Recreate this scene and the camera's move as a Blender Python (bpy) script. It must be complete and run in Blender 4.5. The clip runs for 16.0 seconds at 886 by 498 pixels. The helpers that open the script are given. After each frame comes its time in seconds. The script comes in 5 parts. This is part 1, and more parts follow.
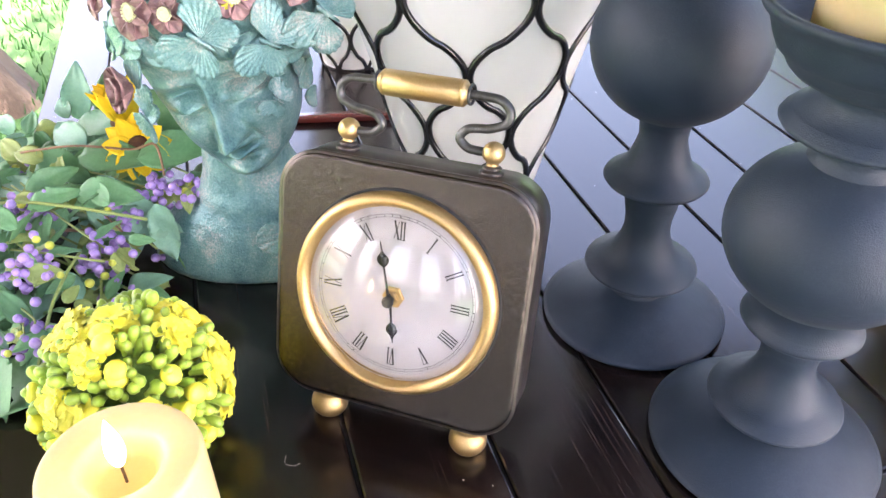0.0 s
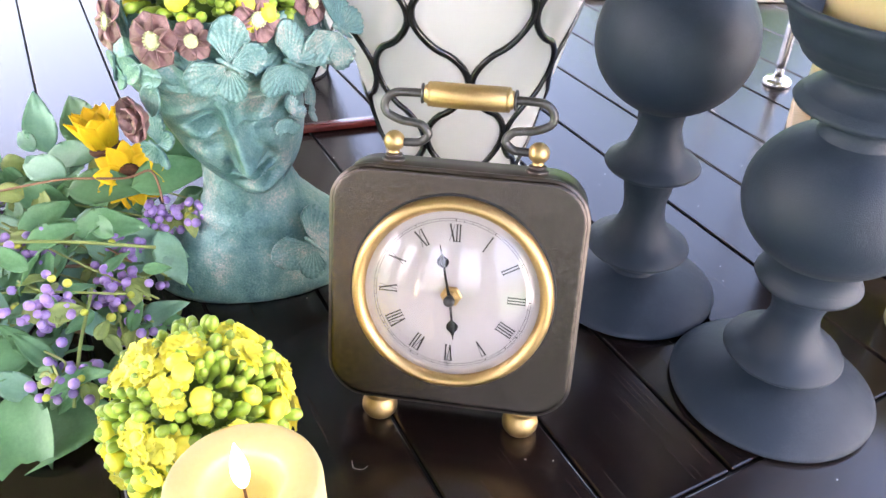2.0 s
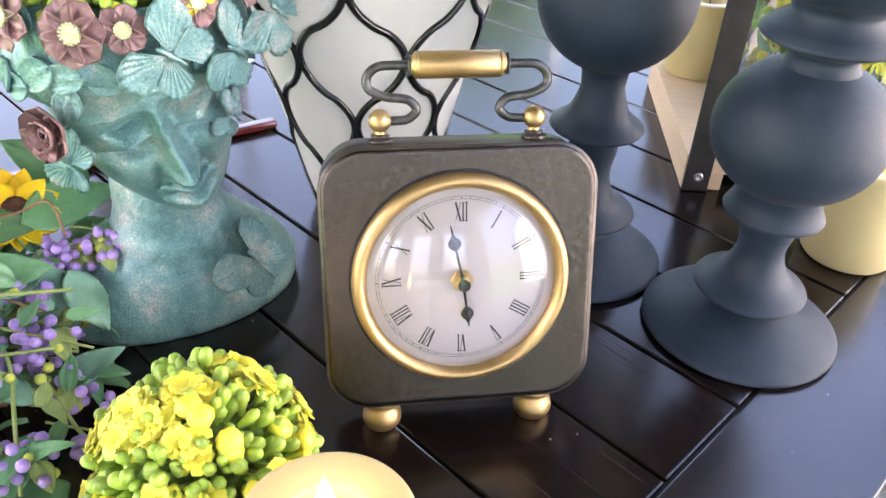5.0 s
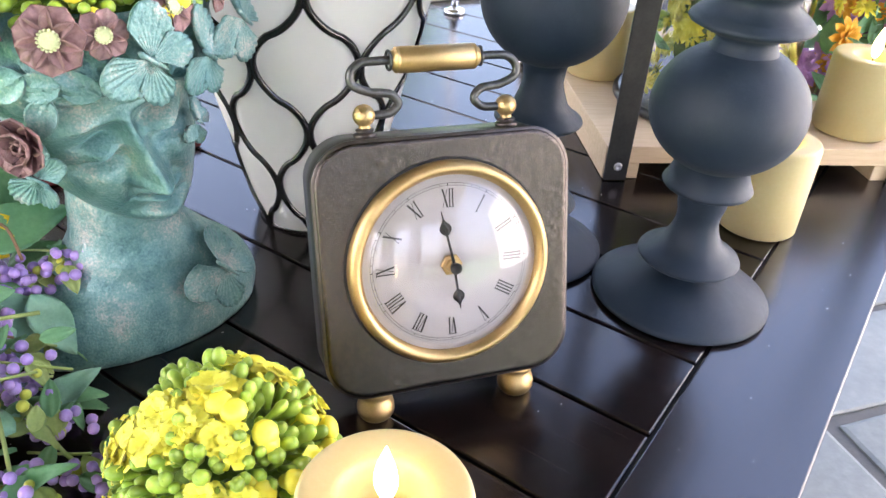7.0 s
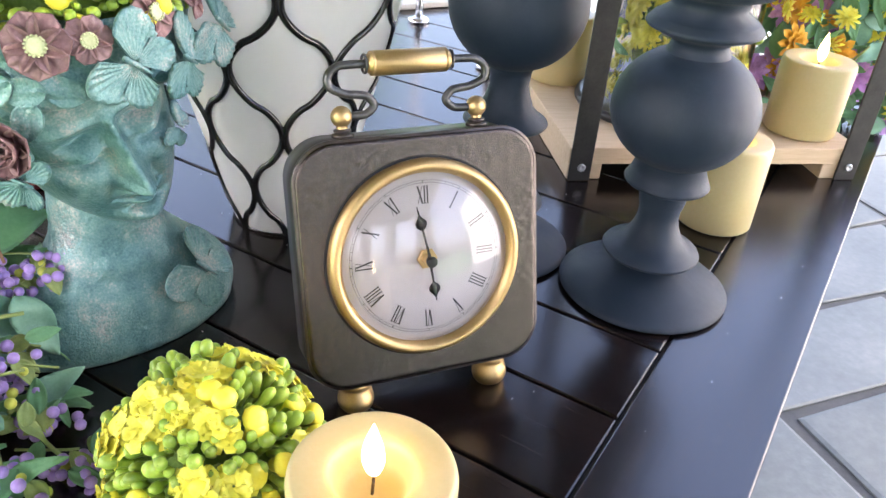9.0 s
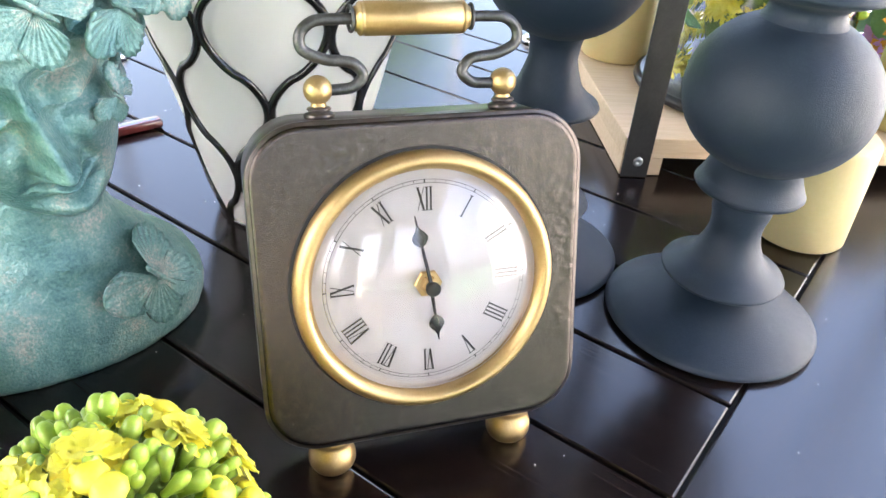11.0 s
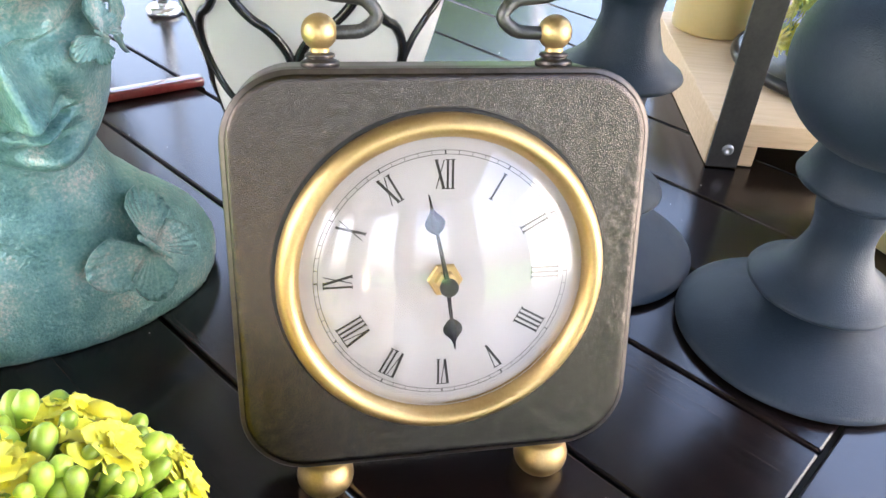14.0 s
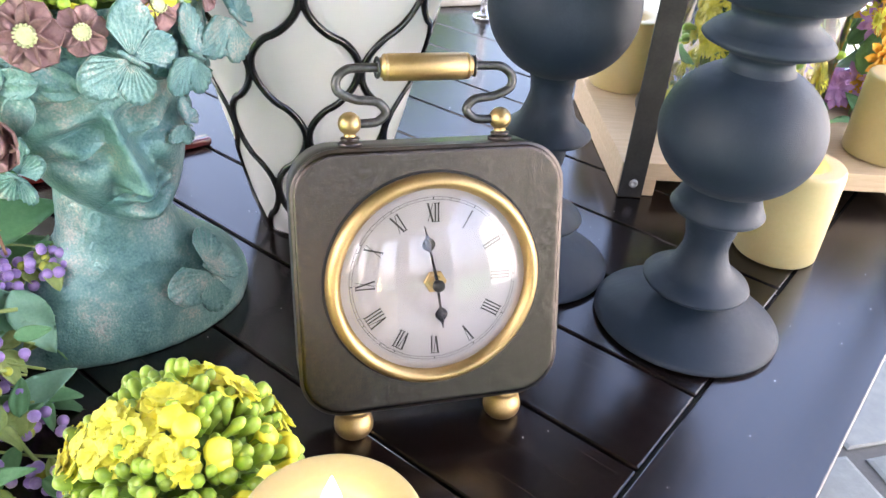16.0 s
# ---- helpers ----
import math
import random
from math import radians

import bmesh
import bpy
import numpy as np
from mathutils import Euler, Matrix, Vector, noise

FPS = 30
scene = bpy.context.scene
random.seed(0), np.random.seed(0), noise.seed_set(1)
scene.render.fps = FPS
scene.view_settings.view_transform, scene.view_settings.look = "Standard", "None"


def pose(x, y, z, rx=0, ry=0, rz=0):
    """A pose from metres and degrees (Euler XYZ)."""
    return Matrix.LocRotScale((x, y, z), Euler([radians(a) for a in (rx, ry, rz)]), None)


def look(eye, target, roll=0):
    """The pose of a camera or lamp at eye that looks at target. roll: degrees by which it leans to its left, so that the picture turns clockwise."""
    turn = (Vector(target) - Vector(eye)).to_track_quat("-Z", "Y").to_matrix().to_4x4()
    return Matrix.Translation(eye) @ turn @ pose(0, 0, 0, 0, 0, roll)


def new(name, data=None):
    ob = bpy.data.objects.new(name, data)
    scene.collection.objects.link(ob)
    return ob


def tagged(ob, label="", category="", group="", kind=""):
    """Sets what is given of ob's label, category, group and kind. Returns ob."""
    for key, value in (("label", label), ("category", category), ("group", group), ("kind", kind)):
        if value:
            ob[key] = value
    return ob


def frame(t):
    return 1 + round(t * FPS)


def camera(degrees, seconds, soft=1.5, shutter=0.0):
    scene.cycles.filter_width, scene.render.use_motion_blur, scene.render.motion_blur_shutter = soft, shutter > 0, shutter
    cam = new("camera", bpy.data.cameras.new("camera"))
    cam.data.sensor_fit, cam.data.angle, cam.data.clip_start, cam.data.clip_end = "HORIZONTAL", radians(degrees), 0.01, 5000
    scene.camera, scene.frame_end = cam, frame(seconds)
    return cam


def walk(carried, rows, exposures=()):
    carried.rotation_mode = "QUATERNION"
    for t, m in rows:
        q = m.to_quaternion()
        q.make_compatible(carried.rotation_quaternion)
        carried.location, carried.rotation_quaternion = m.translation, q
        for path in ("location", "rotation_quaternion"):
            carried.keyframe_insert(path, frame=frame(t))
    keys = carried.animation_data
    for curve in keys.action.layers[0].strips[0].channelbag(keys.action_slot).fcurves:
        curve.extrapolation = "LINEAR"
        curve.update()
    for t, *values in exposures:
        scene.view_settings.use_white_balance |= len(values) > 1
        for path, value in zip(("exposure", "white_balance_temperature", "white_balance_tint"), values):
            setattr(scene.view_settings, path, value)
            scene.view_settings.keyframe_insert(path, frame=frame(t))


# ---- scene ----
cam = camera(59.5, 16.0)
METRES, EYE, TILT, LEAN, TURN = 8.0, 1.5, 0.0, 0.0, 0.0
PATH = [
    (0, (0.155, -0.336, 1.162), (-0.402, 1.178, -0.02), -0.4),
    (0.5, (0.125, -0.345, 1.169), (-0.362, 1.179, -0.03), -0.4),
    (1, (0.087, -0.364, 1.172), (-0.312, 1.189, -0.024), -0.1),
    (1.5, (0.054, -0.378, 1.173), (-0.248, 1.209, -0.006), 0.6),
    (2, (0.055, -0.386, 1.18), (-0.197, 1.205, -0.005), 0.6),
    (2.5, (0.048, -0.403, 1.185), (-0.152, 1.2, 0.007), 1.0),
    (3, (0.056, -0.398, 1.179), (-0.086, 1.222, 0.015), 1.4),
    (3.5, (0.046, -0.398, 1.176), (-0.008, 1.228, 0.014), 1.6),
    (3.7, (0.029, -0.394, 1.173), (0.015, 1.229, 0.004), 1.7),
    (5.8, (-0.104, -0.35, 1.123), (0.314, 1.253, 0.002), 3.3),
    (6, (-0.108, -0.346, 1.121), (0.34, 1.254, 0.008), 3.5),
    (6.5, (-0.13, -0.357, 1.127), (0.398, 1.232, 0.033), 3.7),
    (7, (-0.148, -0.38, 1.128), (0.445, 1.197, 0.05), 4.0),
    (7.5, (-0.157, -0.399, 1.131), (0.482, 1.171, 0.071), 4.1),
    (8, (-0.171, -0.406, 1.134), (0.494, 1.159, 0.081), 4.4),
    (8.5, (-0.167, -0.407, 1.133), (0.508, 1.157, 0.085), 4.5),
    (9, (-0.163, -0.4, 1.131), (0.52, 1.159, 0.08), 4.6),
    (9.2, (-0.159, -0.393, 1.13), (0.525, 1.164, 0.077), 4.7),
    (11.3, (-0.082, -0.276, 1.068), (0.436, 1.299, -0.05), 5.0),
    (11.5, (-0.07, -0.263, 1.057), (0.413, 1.316, -0.071), 5.0),
    (12, (-0.051, -0.244, 1.04), (0.355, 1.343, -0.109), 4.9),
    (12.5, (-0.036, -0.236, 1.036), (0.319, 1.352, -0.127), 5.0),
    (13, (-0.035, -0.232, 1.033), (0.295, 1.355, -0.137), 4.8),
    (13.5, (-0.041, -0.231, 1.033), (0.296, 1.358, -0.134), 4.8),
    (14, (-0.056, -0.242, 1.046), (0.306, 1.351, -0.109), 4.7),
    (14.5, (-0.075, -0.267, 1.066), (0.33, 1.33, -0.068), 5.0),
    (15, (-0.102, -0.314, 1.1), (0.349, 1.289, -0.008), 5.2),
    (15.5, (-0.112, -0.347, 1.119), (0.371, 1.259, 0.029), 5.1),
    (16, (-0.112, -0.37, 1.127), (0.393, 1.237, 0.049), 5.0),
]
walk(cam, [(t, look(eye, target, roll)) for t, eye, target, roll in PATH], [(0.0, 3.58, 6500, 27), (3.5, 3.48, 6500, 27), (6.0, 3.35, 6420, 24), (9.0, 3.15, 6350, 23), (11.5, 3.6, 6420, 18), (14.0, 3.6, 6420, 18), (16.0, 3.35, 6430, 23)])

# ---- world, sun and exposure ----
world = bpy.data.worlds.new("world")
scene.world = world
world.use_nodes = True
wn = world.node_tree
sky = wn.nodes.new("ShaderNodeTexSky")
sky.sky_type, sky.sun_disc = "NISHITA", False
sky.dust_density, sky.air_density, sky.ozone_density = 6.0, 1.3, 1.0
sky.sun_elevation, sky.sun_rotation = radians(58), radians(250)
wn.links.new(sky.outputs[0], wn.nodes["Background"].inputs[0])
wn.nodes["Background"].inputs[1].default_value = 0.15
sun = new("sun", bpy.data.lights.new("sun", "SUN"))
sun.data.energy, sun.data.angle, sun.data.color = 5.0, radians(0.6), (1.0, 0.95, 0.87)
# the sun stands high, behind the camera and to its left
SUN_DIR = Vector((math.sin(radians(250)) * math.cos(radians(58)), math.cos(radians(250)) * math.cos(radians(58)), math.sin(radians(58))))
sun.matrix_world = look(SUN_DIR * 30, (0, 0, 0))

# ---- materials ----


def ramp(nt, fac, stops):
    n = nt.nodes.new("ShaderNodeValToRGB")
    e = n.color_ramp.elements
    while len(e) < len(stops):
        e.new(0.5)
    for i, (p, c) in enumerate(stops):
        e[i].position, e[i].color = p, (*c, 1)
    nt.links.new(fac, n.inputs[0])
    return n.outputs[0]


def noise_of(nt, scale, detail=4, stretch=(1, 1, 1), rough=0.6, turn=0.0):
    tc = nt.nodes.new("ShaderNodeTexCoord")
    mp = nt.nodes.new("ShaderNodeMapping")
    mp.inputs["Scale"].default_value = stretch
    mp.inputs["Rotation"].default_value = (0, 0, turn)
    no = nt.nodes.new("ShaderNodeTexNoise")
    no.inputs["Scale"].default_value, no.inputs["Detail"].default_value, no.inputs["Roughness"].default_value = scale, detail, rough
    nt.links.new(tc.outputs["Object"], mp.inputs[0])
    nt.links.new(mp.outputs[0], no.inputs["Vector"])
    return no.outputs["Fac"]


def mat(name, stops, rough=0.5, metal=0.0, scale=40, fine=400, bump=0.0, stretch=(1, 1, 1), rough_var=0.1, coat=0.0, sss=0.0, spec=0.5, vary=0.0, trans=0.0, detail=5, sheen=0.0, coat_rough=0.08):
    m = bpy.data.materials.new(name)
    m.use_nodes = True
    nt = m.node_tree
    b = nt.nodes["Principled BSDF"]
    big, small = noise_of(nt, scale, detail, stretch), noise_of(nt, fine, 3, stretch)
    mix = nt.nodes.new("ShaderNodeMix")
    mix.inputs[0].default_value = 0.35
    nt.links.new(big, mix.inputs[2])
    nt.links.new(small, mix.inputs[3])
    col = ramp(nt, mix.outputs[0], stops)
    if vary:
        info = nt.nodes.new("ShaderNodeObjectInfo")
        hsv = nt.nodes.new("ShaderNodeHueSaturation")
        mr = nt.nodes.new("ShaderNodeMapRange")
        mr.inputs[3].default_value, mr.inputs[4].default_value = 1 - vary, 1 + vary
        nt.links.new(info.outputs["Random"], mr.inputs[0])
        nt.links.new(mr.outputs[0], hsv.inputs["Value"])
        nt.links.new(col, hsv.inputs["Color"])
        col = hsv.outputs[0]
    nt.links.new(col, b.inputs["Base Color"])
    rr = nt.nodes.new("ShaderNodeMapRange")
    rr.inputs[3].default_value, rr.inputs[4].default_value = max(0.02, rough - rough_var), min(1, rough + rough_var)
    nt.links.new(mix.outputs[0], rr.inputs[0])
    nt.links.new(rr.outputs[0], b.inputs["Roughness"])
    b.inputs["Metallic"].default_value = metal
    b.inputs["Coat Weight"].default_value = coat
    b.inputs["Coat Roughness"].default_value = coat_rough
    b.inputs["Specular IOR Level"].default_value = spec
    b.inputs["Sheen Weight"].default_value = sheen
    b.inputs["Transmission Weight"].default_value = trans
    if sss:
        b.inputs["Subsurface Weight"].default_value = sss
        b.inputs["Subsurface Radius"].default_value = (0.02, 0.012, 0.006)
        b.inputs["Subsurface Scale"].default_value = 0.6
    if bump:
        bp = nt.nodes.new("ShaderNodeBump")
        bp.inputs["Strength"].default_value, bp.inputs["Distance"].default_value = 1.0, bump
        nt.links.new(mix.outputs[0], bp.inputs["Height"])
        nt.links.new(bp.outputs[0], b.inputs["Normal"])
    return m


table_wood = mat("dark_table_finish", [(0.3, (0.0035, 0.002, 0.0018)), (0.52, (0.0075, 0.0042, 0.0036)), (0.62, (0.016, 0.009, 0.0075)), (0.74, (0.06, 0.042, 0.036))], 0.19, scale=3, fine=9, bump=0.00012, stretch=(110, 1.6, 10), rough_var=0.05, spec=0.5)
groove_dark = mat("matte_near_black", [(0.3, (0.004, 0.004, 0.004)), (0.7, (0.012, 0.011, 0.01))], 0.8)
black_metal = mat("hammered_pewter_paint", [(0.3, (0.056, 0.047, 0.042)), (0.5, (0.085, 0.071, 0.063)), (0.7, (0.13, 0.11, 0.10))], 0.25, 1.0, scale=260, fine=1500, rough_var=0.07, spec=0.6)
edge_metal = mat("dark_rim_metal", [(0.3, (0.06, 0.052, 0.046)), (0.7, (0.12, 0.1, 0.09))], 0.35, 0.8, scale=90, fine=600, bump=0.0002)
rod_metal = mat("forged_iron", [(0.3, (0.05, 0.048, 0.046)), (0.55, (0.1, 0.098, 0.095)), (0.8, (0.22, 0.21, 0.2))], 0.4, 0.8, scale=160, fine=1500, bump=0.0003)
brass = mat("brushed_brass", [(0.2, (0.40, 0.265, 0.11)), (0.55, (0.54, 0.375, 0.17)), (0.85, (0.69, 0.51, 0.27))], 0.44, 0.95, scale=35, fine=700, bump=0.0003)
dial_paper = mat("dial_paper", [(0.3, (0.50, 0.475, 0.49)), (0.7, (0.56, 0.53, 0.545))], 0.7, scale=20, fine=500)
ink = mat("black_ink", [(0.3, (0.012, 0.012, 0.013)), (0.7, (0.03, 0.03, 0.03))], 0.5)
hand_black = mat("blackened_steel", [(0.3, (0.012, 0.012, 0.014)), (0.7, (0.03, 0.03, 0.034))], 0.25, 0.3)
holder_black = mat("matte_black_wood", [(0.3, (0.007, 0.0155, 0.028)), (0.5, (0.011, 0.021, 0.036)), (0.75, (0.028, 0.039, 0.056))], 0.52, scale=25, fine=1000, rough_var=0.1, spec=0.34, sheen=0.03)
wax = mat("ivory_wax", [(0.3, (0.54, 0.435, 0.20)), (0.7, (0.59, 0.485, 0.25))], 0.42, scale=14, fine=300, bump=0.0002, sss=0.25)
wick_mat = mat("burnt_wick", [(0.3, (0.02, 0.015, 0.01)), (0.7, (0.12, 0.08, 0.05))], 0.9)
pine = mat("pale_pine", [(0.2, (0.48, 0.33, 0.19)), (0.5, (0.62, 0.46, 0.29)), (0.8, (0.72, 0.56, 0.38))], 0.6, scale=3, fine=14, stretch=(4, 60, 60), bump=0.0003)
strap_black = mat("black_iron_strap", [(0.3, (0.022, 0.02, 0.019)), (0.7, (0.05, 0.046, 0.042))], 0.5, 0.4, scale=70, bump=0.0002)
steel = mat("screw_steel", [(0.3, (0.35, 0.35, 0.36)), (0.7, (0.6, 0.6, 0.6))], 0.3, 0.9)
chrome = mat("satin_chrome", [(0.3, (0.65, 0.66, 0.68)), (0.7, (0.8, 0.8, 0.82))], 0.18, 0.9)
opal = mat("opal_glass", [(0.25, (0.86, 0.86, 0.86)), (0.5, (0.90, 0.89, 0.87)), (0.8, (0.94, 0.92, 0.89))], 0.16, scale=9, fine=60, coat=0.6, rough_var=0.05)
lead = mat("black_lead_came", [(0.3, (0.008, 0.008, 0.008)), (0.7, (0.022, 0.02, 0.018))], 0.22, scale=60, bump=0.0002, coat=0.4)
red_lacquer = mat("dark_red_lacquer", [(0.3, (0.09, 0.012, 0.012)), (0.7, (0.16, 0.025, 0.022))], 0.18, coat=0.5)
slate = mat("grey_slate", [(0.25, (0.058, 0.068, 0.063)), (0.5, (0.098, 0.110, 0.102)), (0.8, (0.165, 0.175, 0.16))], 0.55, scale=3, fine=40, bump=0.004, vary=0.12)
mortar = mat("grey_mortar", [(0.3, (0.04, 0.042, 0.04)), (0.7, (0.075, 0.076, 0.072))], 0.9, scale=6, fine=90, bump=0.003)
grass_ground = mat("lawn_soil", [(0.3, (0.025, 0.085, 0.012)), (0.7, (0.04, 0.13, 0.018))], 0.9, scale=2, fine=60)
grass_blade = mat("grass_blade", [(0.3, (0.03, 0.11, 0.015)), (0.7, (0.05, 0.17, 0.024))], 0.6, scale=1.5, fine=20)
bark = mat("brown_bark", [(0.25, (0.09, 0.055, 0.035)), (0.6, (0.2, 0.13, 0.085)), (0.85, (0.32, 0.24, 0.17))], 0.9, scale=9, fine=60, stretch=(1, 1, 0.25), bump=0.02)
plaster = mat("pale_wall_paint", [(0.3, (0.72, 0.71, 0.69)), (0.7, (0.8, 0.79, 0.77))], 0.8, scale=2, fine=80, bump=0.0005)
bud_green = mat("bud_green", [(0.25, (0.17, 0.30, 0.03)), (0.55, (0.32, 0.45, 0.06)), (0.85, (0.54, 0.61, 0.14))], 0.30, scale=60, fine=500, vary=0.28, sss=0.1)
petal_yellow = mat("petal_yellow", [(0.25, (0.96, 0.86, 0.04)), (0.55, (0.98, 0.92, 0.10)), (0.85, (0.99, 0.95, 0.30))], 0.5, scale=80, fine=600, vary=0.08, sss=0.12)
bud_yellow = mat("bud_yellow", [(0.3, (0.82, 0.70, 0.03)), (0.7, (0.90, 0.82, 0.10))], 0.42, scale=60, fine=500, vary=0.1, sss=0.1)
moss_core = mat("green_core", [(0.3, (0.07, 0.15, 0.02)), (0.7, (0.17, 0.27, 0.04))], 0.8, scale=80, bump=0.002)
leaf_green = mat("leaf_green", [(0.25, (0.07, 0.20, 0.085)), (0.55, (0.15, 0.33, 0.155)), (0.85, (0.27, 0.45, 0.23))], 0.5, scale=45, fine=300, vary=0.3, bump=0.0004)
leaf_blue = mat("leaf_sage", [(0.25, (0.15, 0.34, 0.23)), (0.55, (0.26, 0.48, 0.33)), (0.85, (0.40, 0.60, 0.42))], 0.5, scale=45, fine=300, vary=0.2, bump=0.0004)
stem_green = mat("stem_green", [(0.3, (0.20, 0.28, 0.07)), (0.7, (0.36, 0.42, 0.13))], 0.55, scale=60)
twig_brown = mat("twig_brown", [(0.3, (0.16, 0.08, 0.04)), (0.7, (0.32, 0.18, 0.09))], 0.7, scale=90)
berry_purple = mat("berry_purple", [(0.25, (0.27, 0.16, 0.44)), (0.55, (0.40, 0.26, 0.58)), (0.85, (0.54, 0.41, 0.70))], 0.35, scale=60, fine=500, vary=0.2)
berry_lime = mat("berry_lime", [(0.3, (0.42, 0.46, 0.05)), (0.7, (0.62, 0.62, 0.10))], 0.4, scale=60, vary=0.15)
sun_petal = mat("sunflower_petal", [(0.25, (0.95, 0.58, 0.01)), (0.55, (0.97, 0.74, 0.015)), (0.85, (0.98, 0.86, 0.04))], 0.55, scale=40, fine=300, vary=0.08)
sun_disc = mat("sunflower_disc", [(0.3, (0.035, 0.014, 0.008)), (0.7, (0.13, 0.05, 0.02))], 0.9, scale=300, fine=900, bump=0.001)
mauve = mat("mauve_petal", [(0.3, (0.48, 0.22, 0.58)), (0.7, (0.68, 0.40, 0.76))], 0.55, scale=60, vary=0.15)
orange_petal = mat("orange_petal", [(0.3, (0.85, 0.36, 0.02)), (0.7, (0.92, 0.55, 0.05))], 0.55, scale=60, vary=0.15)
verdigris = mat("verdigris_patina", [(0.30, (0.040, 0.118, 0.124)), (0.42, (0.100, 0.230, 0.226)), (0.54, (0.178, 0.325, 0.302)), (0.66, (0.47, 0.45, 0.41))], 0.32, 0.25, scale=38, fine=620, rough_var=0.14)
plum_patina = mat("plum_patina", [(0.25, (0.15, 0.075, 0.08)), (0.55, (0.30, 0.17, 0.165)), (0.85, (0.48, 0.36, 0.32))], 0.42, 0.25, scale=70, fine=500, bump=0.0006)
cream_paint = mat("pale_green_paint", [(0.3, (0.50, 0.55, 0.28)), (0.7, (0.70, 0.70, 0.42))], 0.5, scale=200, fine=900, bump=0.0008)
flame_mat = bpy.data.materials.new("glowing_flame")
flame_mat.use_nodes = True
fb = flame_mat.node_tree.nodes["Principled BSDF"]
fb.inputs["Base Color"].default_value = (0.95, 0.85, 0.65, 1)
fb.inputs["Emission Color"].default_value = (1.0, 0.66, 0.27, 1)
fb.inputs["Emission Strength"].default_value = 2.2


def glass_mat(name, rough=0.0, tint=(1, 1, 1)):
    m = bpy.data.materials.new(name)
    m.use_nodes = True
    b = m.node_tree.nodes["Principled BSDF"]
    b.inputs["Base Color"].default_value = (*tint, 1)
    b.inputs["Roughness"].default_value = rough
    b.inputs["Transmission Weight"].default_value = 1.0
    b.inputs["IOR"].default_value = 1.45
    return m


clear_glass = glass_mat("clear_glass")
thin_glass = glass_mat("thin_dial_glass")
thin_glass.node_tree.nodes["Principled BSDF"].inputs["IOR"].default_value = 1.42


def translucent(m, amount, tint):
    """Lets some light pass through a thin sheet of the material."""
    nt = m.node_tree
    b, out = nt.nodes["Principled BSDF"], nt.nodes["Material Output"]
    tr_, mx = nt.nodes.new("ShaderNodeBsdfTranslucent"), nt.nodes.new("ShaderNodeMixShader")
    tr_.inputs[0].default_value = (*tint, 1)
    mx.inputs[0].default_value = amount
    nt.links.new(b.outputs[0], mx.inputs[1])
    nt.links.new(tr_.outputs[0], mx.inputs[2])
    nt.links.new(mx.outputs[0], out.inputs[0])


def scratched(m, stretch, tint):
    """Fine pale rub marks along the grain."""
    nt = m.node_tree
    b = nt.nodes["Principled BSDF"]
    fac = ramp(nt, noise_of(nt, 1.0, 2, stretch, 0.5), [(0.60, (0, 0, 0)), (0.72, (1, 1, 1))])
    area = ramp(nt, noise_of(nt, 7.0, 2, (1, 1, 1)), [(0.42, (0, 0, 0)), (0.62, (0.75, 0.75, 0.75))])
    mul = nt.nodes.new("ShaderNodeMath")
    mul.operation = "MULTIPLY"
    nt.links.new(fac, mul.inputs[0])
    nt.links.new(area, mul.inputs[1])
    mx = nt.nodes.new("ShaderNodeMix")
    mx.data_type = "RGBA"
    nt.links.new(mul.outputs[0], mx.inputs[0])
    nt.links.new(b.inputs["Base Color"].links[0].from_socket, mx.inputs[6])
    mx.inputs[7].default_value = (*tint, 1)
    nt.links.new(mx.outputs[2], b.inputs["Base Color"])


def hammered(m, lump, grain, lump_scale=210.0, grain_scale=1500.0):
    """Shallow hammer marks that come and go over the plate, with a fine sandy grain."""
    nt = m.node_tree
    b = nt.nodes["Principled BSDF"]
    where = ramp(nt, noise_of(nt, 22.0, 2), [(0.42, (0.05, 0.05, 0.05)), (0.62, (1, 1, 1))])
    mul = nt.nodes.new("ShaderNodeMath")
    mul.operation = "MULTIPLY"
    nt.links.new(noise_of(nt, lump_scale, 1, (1, 1, 1), 0.4), mul.inputs[0])
    nt.links.new(where, mul.inputs[1])
    b1, b2 = nt.nodes.new("ShaderNodeBump"), nt.nodes.new("ShaderNodeBump")
    b1.inputs["Distance"].default_value, b2.inputs["Distance"].default_value = lump, grain
    nt.links.new(mul.outputs[0], b1.inputs["Height"])
    nt.links.new(noise_of(nt, grain_scale, 2, (1, 1, 1), 0.6), b2.inputs["Height"])
    nt.links.new(b1.outputs[0], b2.inputs["Normal"])
    nt.links.new(b2.outputs[0], b.inputs["Normal"])


hammered(black_metal, 0.0005, 0.00025)
hammered(verdigris, 0.0004, 0.0010, 190.0, 480.0)
hammered(holder_black, 0.0003, 0.0003, 120.0, 1300.0)
scratched(table_wood, (900, 7, 1), (0.045, 0.030, 0.026))

translucent(opal, 0.5, (0.97, 0.95, 0.92))
translucent(petal_yellow, 0.12, (0.97, 0.86, 0.08))
translucent(sun_petal, 0.35, (0.95, 0.6, 0.02))
translucent(leaf_blue, 0.2, (0.35, 0.6, 0.35))
translucent(leaf_green, 0.2, (0.25, 0.5, 0.12))

# ---- mesh helpers ----


